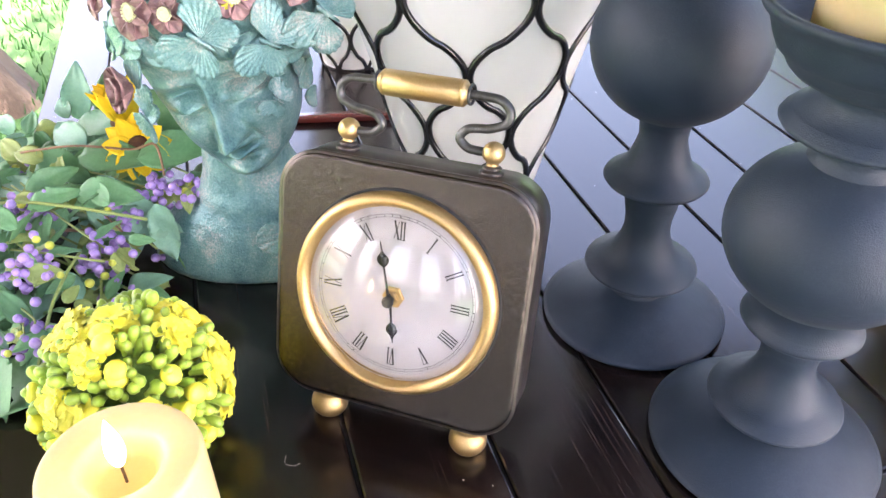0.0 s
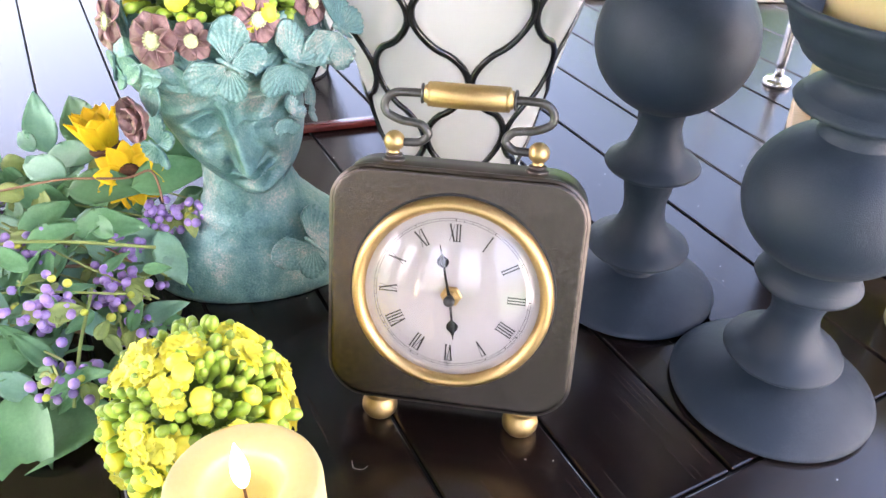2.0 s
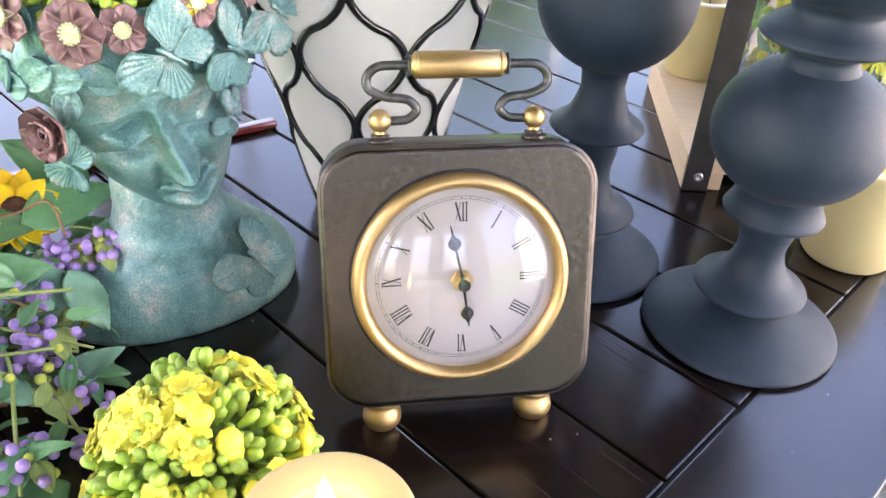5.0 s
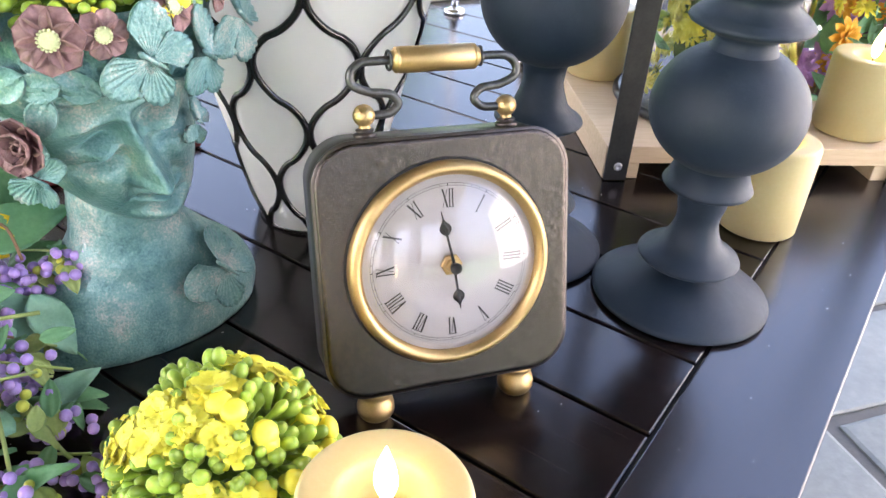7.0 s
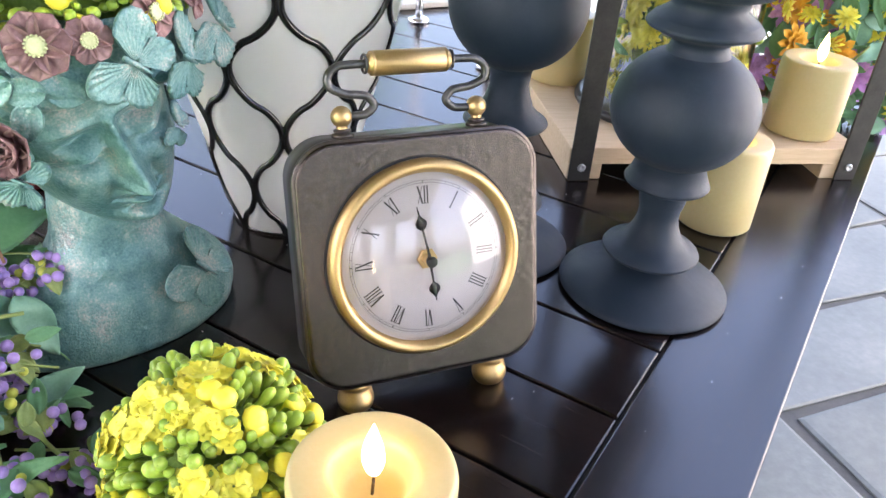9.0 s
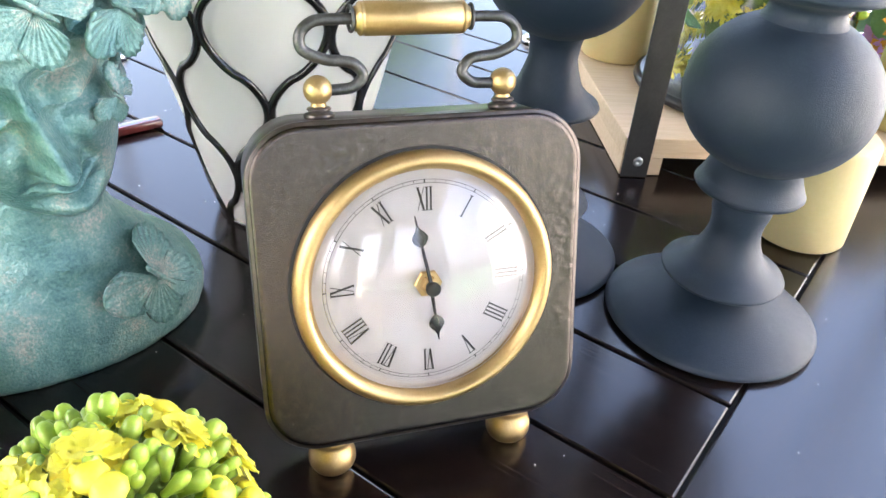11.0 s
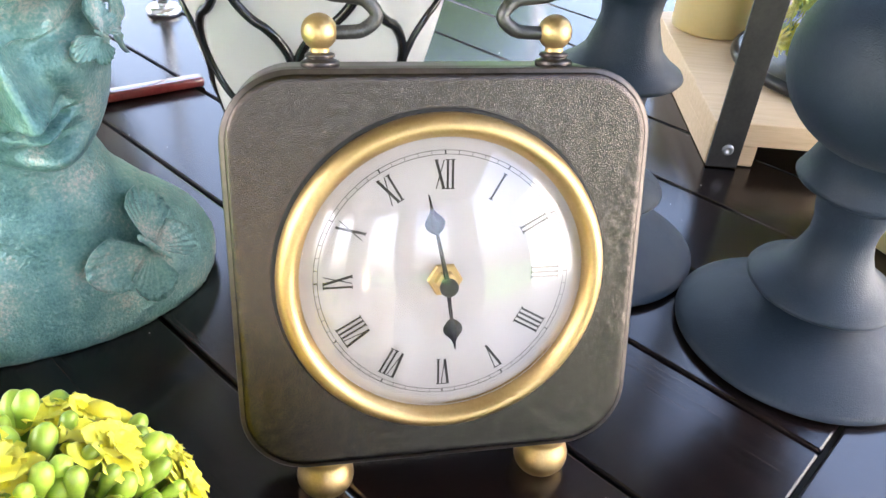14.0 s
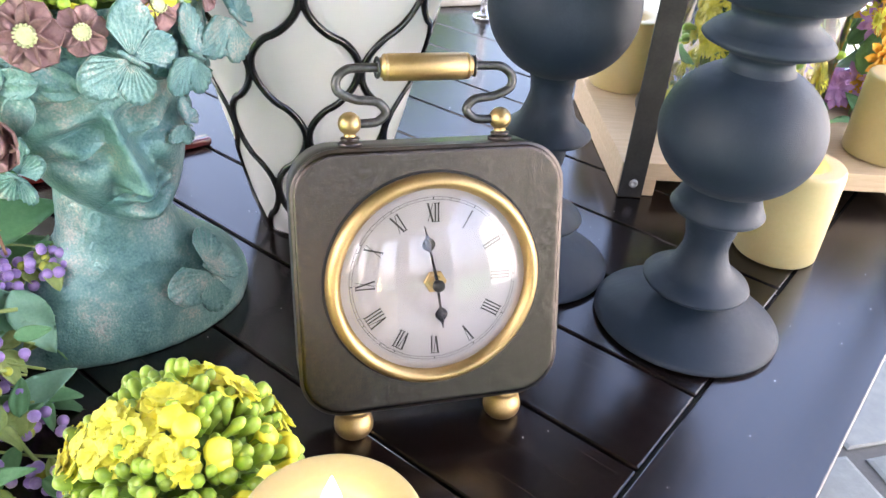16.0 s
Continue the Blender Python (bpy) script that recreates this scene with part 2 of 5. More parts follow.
def obj(name, bm, material, parent=None, label="", smooth=True):
    me = bpy.data.meshes.new(name)
    bm.to_mesh(me)
    bm.free()
    for f in me.polygons:
        f.use_smooth = smooth
    for m in (material if isinstance(material, (list, tuple)) else [material]):
        me.materials.append(m)
    ob = new(name, me)
    if parent:
        ob.parent = parent
    if label:
        ob["label"] = label
    return ob


def part(name, bm, material, parent, label="", smooth=True):
    """One mesh object under a thing or a part."""
    return obj(name, bm, material, parent, label, smooth)


def piece(name, me, m, parent):
    """An object of its own on shared mesh data, under a thing."""
    ob = new(name, me)
    ob.parent = parent
    ob.matrix_basis = m
    return ob


def mesh_of(name, bm, material, smooth=True):
    me = bpy.data.meshes.new(name)
    bm.to_mesh(me)
    bm.free()
    for f in me.polygons:
        f.use_smooth = smooth
    for m in (material if isinstance(material, (list, tuple)) else [material]):
        me.materials.append(m)
    return me


def empty(name, m):
    ob = new(name)
    ob.empty_display_size = 0.02
    ob.matrix_basis = m
    return ob


def box(bm, lo, hi, m=None, bevel=0.0, seg=2):
    g = bmesh.ops.create_cube(bm, size=1)
    vs = g["verts"]
    for v in vs:
        v.co = Vector([lo[i] + (v.co[i] + 0.5) * (hi[i] - lo[i]) for i in range(3)])
    if bevel:
        es = list({e for v in vs for e in v.link_edges})
        r = bmesh.ops.bevel(bm, geom=es, offset=bevel, segments=seg, profile=0.5, affect="EDGES")
        vs = list(set(r["verts"]) | {v for v in vs if v.is_valid})
    if m is not None:
        bmesh.ops.transform(bm, matrix=m, verts=[v for v in vs if v.is_valid])
    return bm


def lathe(bm, prof, n=64, m=None, mat_index=0):
    """Turns (r, z) points about z; r = 0 closes with a pole."""
    rows = []
    for r, z in prof:
        if r < 1e-6:
            rows.append([bm.verts.new((0, 0, z))])
        else:
            rows.append([bm.verts.new((r * math.cos(2 * math.pi * i / n), r * math.sin(2 * math.pi * i / n), z)) for i in range(n)])
    fs = []
    for a, b in zip(rows, rows[1:]):
        for i in range(n):
            j = (i + 1) % n
            if len(a) == 1 and len(b) == 1:
                continue
            if len(a) == 1:
                fs.append(bm.faces.new((a[0], b[j], b[i])))
            elif len(b) == 1:
                fs.append(bm.faces.new((a[i], a[j], b[0])))
            else:
                fs.append(bm.faces.new((a[i], a[j], b[j], b[i])))
    for f in fs:
        f.material_index = mat_index
    if m is not None:
        bmesh.ops.transform(bm, matrix=m, verts=[v for r in rows for v in r])
    return bm


def spline(pts, n=8):
    """Points on a smooth line through pts (Catmull-Rom)."""
    p = [Vector(q) for q in pts]
    out = []
    for i in range(len(p) - 1):
        a, b, c, d = p[max(i - 1, 0)], p[i], p[i + 1], p[min(i + 2, len(p) - 1)]
        for k in range(n):
            t = k / n
            out.append(0.5 * ((2 * b) + (c - a) * t + (2 * a - 5 * b + 4 * c - d) * t * t + (3 * b - a - 3 * c + d) * t ** 3))
    return out + [p[-1]]


def tube(bm, pts, radius, n=10, flat=1.0):
    """A round bar along pts; radius is a number or one for each point."""
    pts = [Vector(p) for p in pts]
    up = Vector((0.123, 0.456, 0.88)).normalized()
    rows = []
    for i, p in enumerate(pts):
        d = (pts[min(i + 1, len(pts) - 1)] - pts[max(i - 1, 0)]).normalized()
        s = d.cross(up)
        s.normalize()
        u = s.cross(d)
        r = radius[i] if isinstance(radius, (list, tuple)) else radius
        rows.append([bm.verts.new(p + r * (math.cos(2 * math.pi * k / n) * s + flat * math.sin(2 * math.pi * k / n) * u)) for k in range(n)])
    for a, b in zip(rows, rows[1:]):
        for k in range(n):
            bm.faces.new((a[k], a[(k + 1) % n], b[(k + 1) % n], b[k]))
    bm.faces.new(rows[0][::-1])
    bm.faces.new(rows[-1])
    return bm


def smooth_profile(pts, n=6):
    return [(max(0.0, q.x), q.y) for q in spline([(r, z, 0) for r, z in pts], n)]


TOP = 0.75
E_DIR, V_DIR = Vector((0.803, 0.596, 0)), Vector((-0.596, 0.803, 0))
TABLE = Matrix(((0.803, -0.596, 0, 0), (0.596, 0.803, 0, 0), (0, 0, 1, 0), (0, 0, 0, 1)))

# ---- table: planks with a framed end ----
table = empty("patio_table", TABLE @ pose(0, 0, 0))
tagged(table, "dark brown slatted patio table with a glossy finish", "table")
S0, S1, V0, V1, SEAM = -0.30, 1.05, -0.233, 1.3, -0.1375
bm = bmesh.new()
box(bm, (S0 + 0.004, V0 + 0.004, TOP - 0.045), (S1 - 0.004, V1 - 0.004, TOP - 0.004))
part("table_core", bm, groove_dark, table, smooth=False)
bm = bmesh.new()
box(bm, (S0, V0, TOP - 0.03), (S1, SEAM - 0.0012, TOP), bevel=0.0016, seg=3)
end_wood = mat("end_board_finish", [(0.3, (0.0042, 0.0025, 0.0022)), (0.52, (0.0085, 0.005, 0.0044)), (0.62, (0.018, 0.0105, 0.009)), (0.74, (0.06, 0.043, 0.037))], 0.26, scale=3, fine=9, bump=0.00005, stretch=(1.6, 110, 10), rough_var=0.025, spec=0.85)
scratched(end_wood, (7, 900, 1), (0.05, 0.034, 0.030))
part("end_board", bm, end_wood, table, smooth=False)
seams = [S0] + [-0.226 + 0.0925 * k for k in range(14)] + [S1]
for a, b in zip(seams, seams[1:]):
    bm = bmesh.new()
    box(bm, (a + 0.0011, SEAM + 0.0011, TOP - 0.02), (b - 0.0011, V1, TOP - 0.0005), bevel=0.0016, seg=2)
    part("plank", bm, table_wood, table, smooth=False)
bm = bmesh.new()
for i, (s, v) in enumerate(((S0 + 0.05, V0 + 0.05), (S1 - 0.05, V0 + 0.05), (S0 + 0.05, V1 - 0.05), (S1 - 0.05, V1 - 0.05))):
    bm = bmesh.new()
    box(bm, (s - 0.035, v - 0.035, 0.0), (s + 0.035, v + 0.035, TOP - 0.045), bevel=0.004)
    part("leg", bm, table_wood, table)

# ---- ground: lawn sheet, slate patio ----
bm = bmesh.new()
bmesh.ops.create_grid(bm, x_segments=2, y_segments=2, size=400)
ground = obj("ground", bm, grass_ground, smooth=False)
ground.location = (0, 0, -0.03)
tagged(ground, "green mown lawn reaching to the horizon", "ground", kind="structure")
PX0, PX1, PY0, PY1 = -1.75, 6.0, -4.0, 4.6
bm = bmesh.new()
box(bm, (PX0, PY0, -0.12), (PX1, PY1, -0.008))
patio = obj("patio", bm, mortar, smooth=False)
tagged(patio, "grey slate patio with pale mortar joints", "patio", kind="structure")

# ---- unseen brown ceiling, added to block the sun and darken table reflections ----
bm = bmesh.new()
box(bm, (-2.9, -3.1, 2.55), (1.15, 2.3, 2.62))
tagged(obj("ceiling", bm, mat("added_ceiling_brown", [(0.3, (0.125, 0.086, 0.060)), (0.7, (0.195, 0.138, 0.10))], 0.7, scale=3, fine=60, stretch=(1, 12, 1)), smooth=False), "unseen brown ceiling added to shade the table", "ceiling", kind="structure")
# unseen white wall, added to bounce sunlight in from the right
bm = bmesh.new()
box(bm, (3.6, -4.0, -0.02), (3.8, 1.2, 3.0))
tagged(obj("bounce_wall_east", bm, plaster, smooth=False), "unseen white wall added to bounce sunlight from the right", "wall", kind="structure")

# ---- unseen wall added behind the camera; its tall openings mirror in the dial glass ----
unseen_wall_paint = mat("taupe_unseen_wall_paint", [(0.3, (0.11, 0.095, 0.08)), (0.7, (0.16, 0.14, 0.12))], 0.7, scale=3, fine=90, bump=0.0008)
WY0, WY1 = -3.1, -2.95
bm = bmesh.new()
edges = [-2.9, -2.4, -1.75, -1.15, -0.50, -0.10, 0.55, 1.15]
for a, b in zip(edges[::2], edges[1::2]):
    box(bm, (a, WY0, -0.02), (b, WY1, 2.35))
box(bm, (edges[0], WY0, 2.354), (edges[-1], WY1, 2.546))
for a, b in zip(edges[1::2], edges[2::2]):
    box(bm, (a + 0.004, WY0 + 0.03, -0.02), (b - 0.004, WY1 - 0.03, 0.75))
tagged(obj("reflected_wall_south", bm, unseen_wall_paint, smooth=False), "unseen taupe wall with tall openings, added for the dial reflections", "wall", kind="structure")

# ---- clock ----
CLOCK = pose(0, 0, 0.857, -16.5)
clock = empty("table_clock", CLOCK)
tagged(clock, "square dark metal carriage clock with brass bezel and handle", "clock")


def rounded_square(bm, half, r, rows, n=12):
    """Rows of (inset, y) loops of a rounded square in the xz plane, bridged and capped."""
    loops = []
    for inset, y in rows:
        h, rr, loop = half - inset, max(0.001, r - inset), []
        for k, (cx, cz) in enumerate(((1, 1), (-1, 1), (-1, -1), (1, -1))):
            for i in range(n + 1):
                a = math.pi / 2 * (k + i / n)
                loop.append(bm.verts.new((cx * (h - rr) + rr * math.cos(a), y, cz * (h - rr) + rr * math.sin(a) - 0.0015)))
        loops.append(loop)
    for a, b in zip(loops, loops[1:]):
        for i in range(len(a)):
            j = (i + 1) % len(a)
            bm.faces.new((a[i], b[i], b[j], a[j]))
    bm.faces.new(loops[0])
    bm.faces.new(loops[-1][::-1])
    bmesh.ops.recalc_face_normals(bm, faces=bm.faces)
    return bm


bm = rounded_square(bmesh.new(), 0.0825, 0.027, [(0.003, 0.0022), (0.0022, 0.0016), (0.0, 0.0032), (0.0, 0.035), (0.0015, 0.0365), (0.006, 0.0368)])
case = part("case", bm, edge_metal, clock)
bm = rounded_square(bmesh.new(), 0.0815, 0.026, [(0.0, 0.0030), (0.0, 0.0010), (0.0012, 0.0), (0.003, 0.0)])
part("front_plate", bm, black_metal, clock, "hammered dark pewter front plate")
bm = rounded_square(bmesh.new(), 0.0828, 0.0272, [(0.0, 0.0012), (-0.0006, 0.0018), (-0.0006, 0.0034), (0.0, 0.0040)])
part("rim", bm, edge_metal, clock)
# brass bezel: a rounded ring turned about y
YR = Matrix.Rotation(math.pi / 2, 4, "X")
bez = [(0.0662, 0.0), (0.0663, 0.0020), (0.0657, 0.0042), (0.0642, 0.0060), (0.0620, 0.0068), (0.0600, 0.0064), (0.0588, 0.0052), (0.0580, 0.0042), (0.0574, 0.0034), (0.0572, 0.0020), (0.0571, -0.0005)]
bm = lathe(bmesh.new(), [(r, z * 1.30 - 0.0002) for r, z in bez], 96, YR)
bmesh.ops.recalc_face_normals(bm, faces=bm.faces)
part("bezel", bm, brass, clock, "brushed brass bezel")
# thin near-black ring round the foot of the bezel
part("bezel_dark_ring", lathe(bmesh.new(), [(0.0680, -0.0003), (0.0677, 0.0008), (0.0658, 0.0008)], 96, YR), groove_dark, clock)
bm2 = lathe(bmesh.new(), [(0, 0.0004), (0.0571, 0.0004)], 96, YR)
dial = part("dial", bm2, dial_paper, clock, "off-white paper dial")


def bar2(bm, ax, az, bx, bz, w, y):
    """A flat inked stroke on the dial from a to b."""
    d = Vector((bx - ax, 0, bz - az)).normalized()
    s = Vector((d.z, 0, -d.x)) * w / 2
    vs = [bm.verts.new((ax + s.x, y, az + s.z)), bm.verts.new((bx + s.x, y, bz + s.z)), bm.verts.new((bx - s.x, y, bz - s.z)), bm.verts.new((ax - s.x, y, az - s.z))]
    f = bm.faces.new(vs)
    f.normal_update()
    if f.normal.y > 0:
        f.normal_flip()


INK_Y = -0.00065
# strokes of the Roman numerals as the dial shows them: (dx at foot, dx at head, width), numerals read from the centre
THICK, THIN = 0.0011, 0.00042
SHAPES = {12: "XII", 1: "I", 2: "II", 3: "III", 4: "IIII", 5: "V", 6: "VI", 7: "VII", 8: "VIII", 9: "IX", 10: "X", 11: "XI"}
ADV = {"I": 0.0020, "V": 0.0034, "X": 0.0040}
for hour, text in SHAPES.items():
    bm = bmesh.new()
    ang = radians(30 * hour)
    out = Vector((math.sin(ang), 0, math.cos(ang)))
    side = Vector((math.cos(ang), 0, -math.sin(ang)))
    width = sum(ADV[c] for c in text)
    u = -width / 2
    r0, r1 = 0.0365, 0.0478

    def stroke(ua, ra, ub, rb, w):
        a, b = side * ua + out * ra, side * ub + out * rb
        bar2(bm, a.x, a.z, b.x, b.z, w, INK_Y)

    for c in text:
        m_ = u + ADV[c] / 2
        if c == "I":
            stroke(m_, r0, m_, r1, THICK * 0.8)
            stroke(m_ - 0.0009, r0, m_ + 0.0009, r0, THIN)
            stroke(m_ - 0.0009, r1, m_ + 0.0009, r1, THIN)
        elif c == "V":
            stroke(m_ - 0.0014, r1, m_, r0, THICK)
            stroke(m_ + 0.0014, r1, m_, r0, THIN)
            stroke(m_ - 0.0021, r1, m_ + 0.0021, r1, THIN)
        else:
            stroke(m_ - 0.0015, r1, m_ + 0.0015, r0, THICK)
            stroke(m_ + 0.0015, r1, m_ - 0.0015, r0, THIN)
            stroke(m_ - 0.0021, r1, m_ - 0.0006, r1, THIN)
            stroke(m_ + 0.0006, r0, m_ + 0.0021, r0, THIN)
        u += ADV[c]
    part("numeral", bm, ink, dial, smooth=False)
bm = bmesh.new()
for rr in (0.0500, 0.0516):
    for i in range(120):
        a, b = 2 * math.pi * i / 120, 2 * math.pi * (i + 1) / 120
        bar2(bm, rr * math.sin(a), rr * math.cos(a), rr * math.sin(b), rr * math.cos(b), 0.00022, INK_Y)
for i in range(60):
    a = 2 * math.pi * i / 60
    w = 0.0006 if i % 5 == 0 else 0.00025
    bar2(bm, 0.0500 * math.sin(a), 0.0500 * math.cos(a), 0.0516 * math.sin(a), 0.0516 * math.cos(a), w, INK_Y)
part("minute_track", bm, ink, dial, smooth=False)


def hand(name, ang, length, blob, y, tail):
    """A spade clock hand: outline half-widths along its length, given thickness."""
    bm = bmesh.new()
    rows = [(-tail, 0.0006), (0, 0.0011), (blob * 0.4, 0.0008), (blob - 0.0045, 0.0007), (blob - 0.0034, 0.0022), (blob - 0.0016, 0.0036), (blob + 0.0004, 0.0040), (blob + 0.0022, 0.0032), (blob + 0.0042, 0.0014), (blob + 0.006, 0.0006), (length, 0.00025)]
    d, s = Vector((math.sin(ang), 0, math.cos(ang))), Vector((math.cos(ang), 0, -math.sin(ang)))
    top = [(bm.verts.new(d * l - s * w + Vector((0, y, 0))), bm.verts.new(d * l + Vector((0, y - 0.0004, 0))), bm.verts.new(d * l + s * w + Vector((0, y, 0)))) for l, w in rows]
    for a, b in zip(top, top[1:]):
        bm.faces.new((a[0], a[1], b[1], b[0]))
        bm.faces.new((a[1], a[2], b[2], b[1]))
        bm.faces.new((a[2], a[0], b[0], b[2]))
    bmesh.ops.recalc_face_normals(bm, faces=bm.faces)
    return part(name, bm, hand_black, clock, "black spade-tipped hand")


hand("minute_hand", math.atan2(-0.0080, 0.0370), 0.0378, 0.0262, -0.0105, 0.004)
hand("hour_hand", math.atan2(0.0036, -0.028), 0.0285, 0.0195, -0.0085, 0.004)
part("hand_nut", lathe(bmesh.new(), [(0.0072, 0.0026), (0.0072, 0.004), (0.0066, 0.0046), (0.0045, 0.0046), (0.0042, 0.0075), (0.003, 0.0078), (0, 0.0078)], 6, YR), brass, clock, "brass hexagonal nut", smooth=False)
part("arbor_cap", lathe(bmesh.new(), [(0.0024, 0.0075), (0.0024, 0.0098), (0.003, 0.0105), (0.0037, 0.0118), (0.0037, 0.0130), (0.0030, 0.0142), (0.0016, 0.0148), (0, 0.015)], 24, YR), ink, clock)
gl = smooth_profile([(0.0576, 0.0026), (0.051, 0.0072), (0.036, 0.0125), (0.018, 0.0158), (0, 0.0168)], 5)
bm = lathe(bmesh.new(), gl, 96, YR)
bmesh.ops.recalc_face_normals(bm, faces=bm.faces)
lens_glass = part("glass", bm, thin_glass, clock, "domed clear glass")
bm = bmesh.new()
bm.from_mesh(lens_glass.data)
bmesh.ops.solidify(bm, geom=bm.faces[:], thickness=0.0012)
bm.to_mesh(lens_glass.data)
bm.free()
lens_glass.visible_shadow = False
foot = mesh_of("foot", lathe(bmesh.new(), smooth_profile([(0.0085, 0.0), (0.0115, -0.0012), (0.0122, -0.004), (0.0112, -0.0068), (0.0116, -0.0095), (0.0126, -0.0135), (0.0122, -0.0185), (0.009, -0.0232), (0.004, -0.0252), (0, -0.0256)], 4), 40), brass)
for x in (-0.0495, 0.052):
    piece("foot", foot, pose(x, 0.018, -0.0843), clock)["label"] = "round brass foot"
# handle
ballm = mesh_of("handle_ball", lathe(bmesh.new(), [(0.0036, -0.0085), (0.0036, -0.0066)] + [(0.0068 * math.cos(a), 0.0068 * math.sin(a)) for a in np.linspace(-1.05, 1.5708, 18)], 32), brass)
collar = mesh_of("collar", lathe(bmesh.new(), smooth_profile([(0.0068, 0.0), (0.0074, 0.0008), (0.0072, 0.0024), (0.0050, 0.0034), (0.0058, 0.0044), (0.0046, 0.0056), (0, 0.0058)], 4), 32), edge_metal)
for sx in (-1, 1):
    xb = 0.0452 * sx if sx < 0 else 0.0470
    piece("collar", collar, pose(xb, 0.018, 0.0806), clock)
    piece("handle_ball", ballm, pose(xb, 0.018, 0.0938), clock)["label"] = "brass ball finial"
    c = 0.001
    path = [(xb - sx * 0.003, 0.018, 0.0936), (xb - sx * 0.010, 0.018, 0.0936), (c + sx * 0.0295, 0.018, 0.0945), (c + sx * 0.0245, 0.018, 0.0995), (c + sx * 0.0285, 0.018, 0.1050), (c + sx * 0.0345, 0.018, 0.1065), (c + sx * 0.0425, 0.018, 0.1075), (c + sx * 0.0520, 0.018, 0.1120), (c + sx * 0.0528, 0.018, 0.1190), (c + sx * 0.0470, 0.018, 0.1243), (c + sx * 0.0380, 0.018, 0.1252), (c + sx * 0.026, 0.018, 0.1252)]
    part("handle_arm", tube(bmesh.new(), spline(path, 6), 0.0027, 14), rod_metal, clock, "bent forged-iron arm")
    part("link", tube(bmesh.new(), [(c + sx * (0.0292 + 0.0004 * math.cos(a)), 0.018 + 0.0052 * math.cos(a), 0.1252 + 0.0056 * math.sin(a)) for a in np.linspace(0, 6.0, 20)], 0.0009, 8), rod_metal, clock)
XR = Matrix.Translation((0.001, 0.018, 0.1252)) @ Matrix.Rotation(math.pi / 2, 4, "Y")
grip_prof = [(0.0, -0.0280), (0.0050, -0.0280), (0.0058, -0.0272), (0.0058, -0.0262), (0.0072, -0.0258), (0.0078, -0.0250), (0.0078, -0.0240), (0.0074, -0.0236), (0.0079, -0.0230)]
grip_prof += [(r, -z) for r, z in grip_prof[::-1]]
part("grip", lathe(bmesh.new(), grip_prof, 40, XR), brass, clock, "brass cylinder grip")

# ---- candle holders ----


def candle_holder(x, y, prof, cuts, label):
    """A turned holder; cuts names the parts and the heights at which each begins."""
    h = empty("candle_holder", pose(x, y, TOP))
    tagged(h, label, "candle holder", group="black turned candle holders")
    for (name, z0), (_, z1) in zip(cuts, cuts[1:] + [("", 999)]):
        part(name, lathe(bmesh.new(), prof[z0:z1 + 1], 96), holder_black, h)
    return h


base_p = [(0.0, 0.0), (0.066, 0.0), (0.0715, 0.0006), (0.0735, 0.0022), (0.0738, 0.004), (0.0705, 0.0065), (0.062, 0.0115), (0.050, 0.0170), (0.038, 0.0220), (0.029, 0.0255), (0.0240, 0.0272), (0.0226, 0.0275)]


def disc(r, z, t, lo, hi):
    """A lens-shaped ring of the turning: waist lo below, rim r at height z, waist hi above."""
    return [(lo, z - t * 0.85), (lo + 0.0005, z - t * 0.52), (lo + 0.0020, z - t * 0.46), (lo + 0.60 * (r - lo), z - t * 0.34), (r - 0.0012, z - t * 0.14), (r, z), (r - 0.001, z + t * 0.14), (hi + 0.62 * (r - hi), z + t * 0.5), (hi + 0.28 * (r - hi), z + t * 1.1), (hi + 0.08 * (r - hi), z + t * 2.0)]


def flare(r, z, t, lo, hi):
    """A ring whose underside sweeps up from the waist without a collar."""
    return [(lo - 0.0015, z - t * 1.05), (lo + 0.12 * (r - lo), z - t * 0.72), (lo + 0.58 * (r - lo), z - t * 0.42)] + disc(r, z, t, lo, hi)[4:8]


def sphere_p(r, zc, rz, lo, hi, n=22):
    a0, a1 = -math.acos(lo / r), math.acos(hi / r)
    return [(r * math.cos(a0 + (a1 - a0) * i / n), zc + rz * math.sin(a0 + (a1 - a0) * i / n)) for i in range(n + 1)]


def pile(sections):
    """Joins named stretches of profile; returns the profile and where each begins."""
    prof, cuts = [], []
    for name, rows in sections:
        cuts.append((name, max(0, len(prof) - 1)))
        prof += rows
    return prof, [(n, c) for n, c in cuts]


near_p, near_cuts = pile([
    ("foot", base_p + [(0.0215, 0.030)]),
    ("lower_ring", disc(0.0415, 0.0400, 0.012, 0.021, 0.0172) + [(0.0170, 0.072), (0.0172, 0.080), (0.0190, 0.087)]),
    ("upper_ring", disc(0.0350, 0.1060, 0.013, 0.020, 0.026)[:8]),
    ("ball", sphere_p(0.0572, 0.1685, 0.0495, 0.027, 0.0245)),
    ("neck_ring", [(0.0226, 0.2165)] + flare(0.0435, 0.2335, 0.012, 0.0225, 0.030)),
    ("dish", [(0.0275, 0.2470), (0.0290, 0.2540), (0.036, 0.2575), (0.044, 0.2600), (0.047, 0.2630), (0.050, 0.2690), (0.0535, 0.2710), (0.0560, 0.2760), (0.0590, 0.2840), (0.0615, 0.2885), (0.0640, 0.2900), (0.0655, 0.2930), (0.0648, 0.2955), (0.0615, 0.2950), (0.056, 0.2840), (0.052, 0.2780), (0.030, 0.2760), (0.0, 0.2760)])])
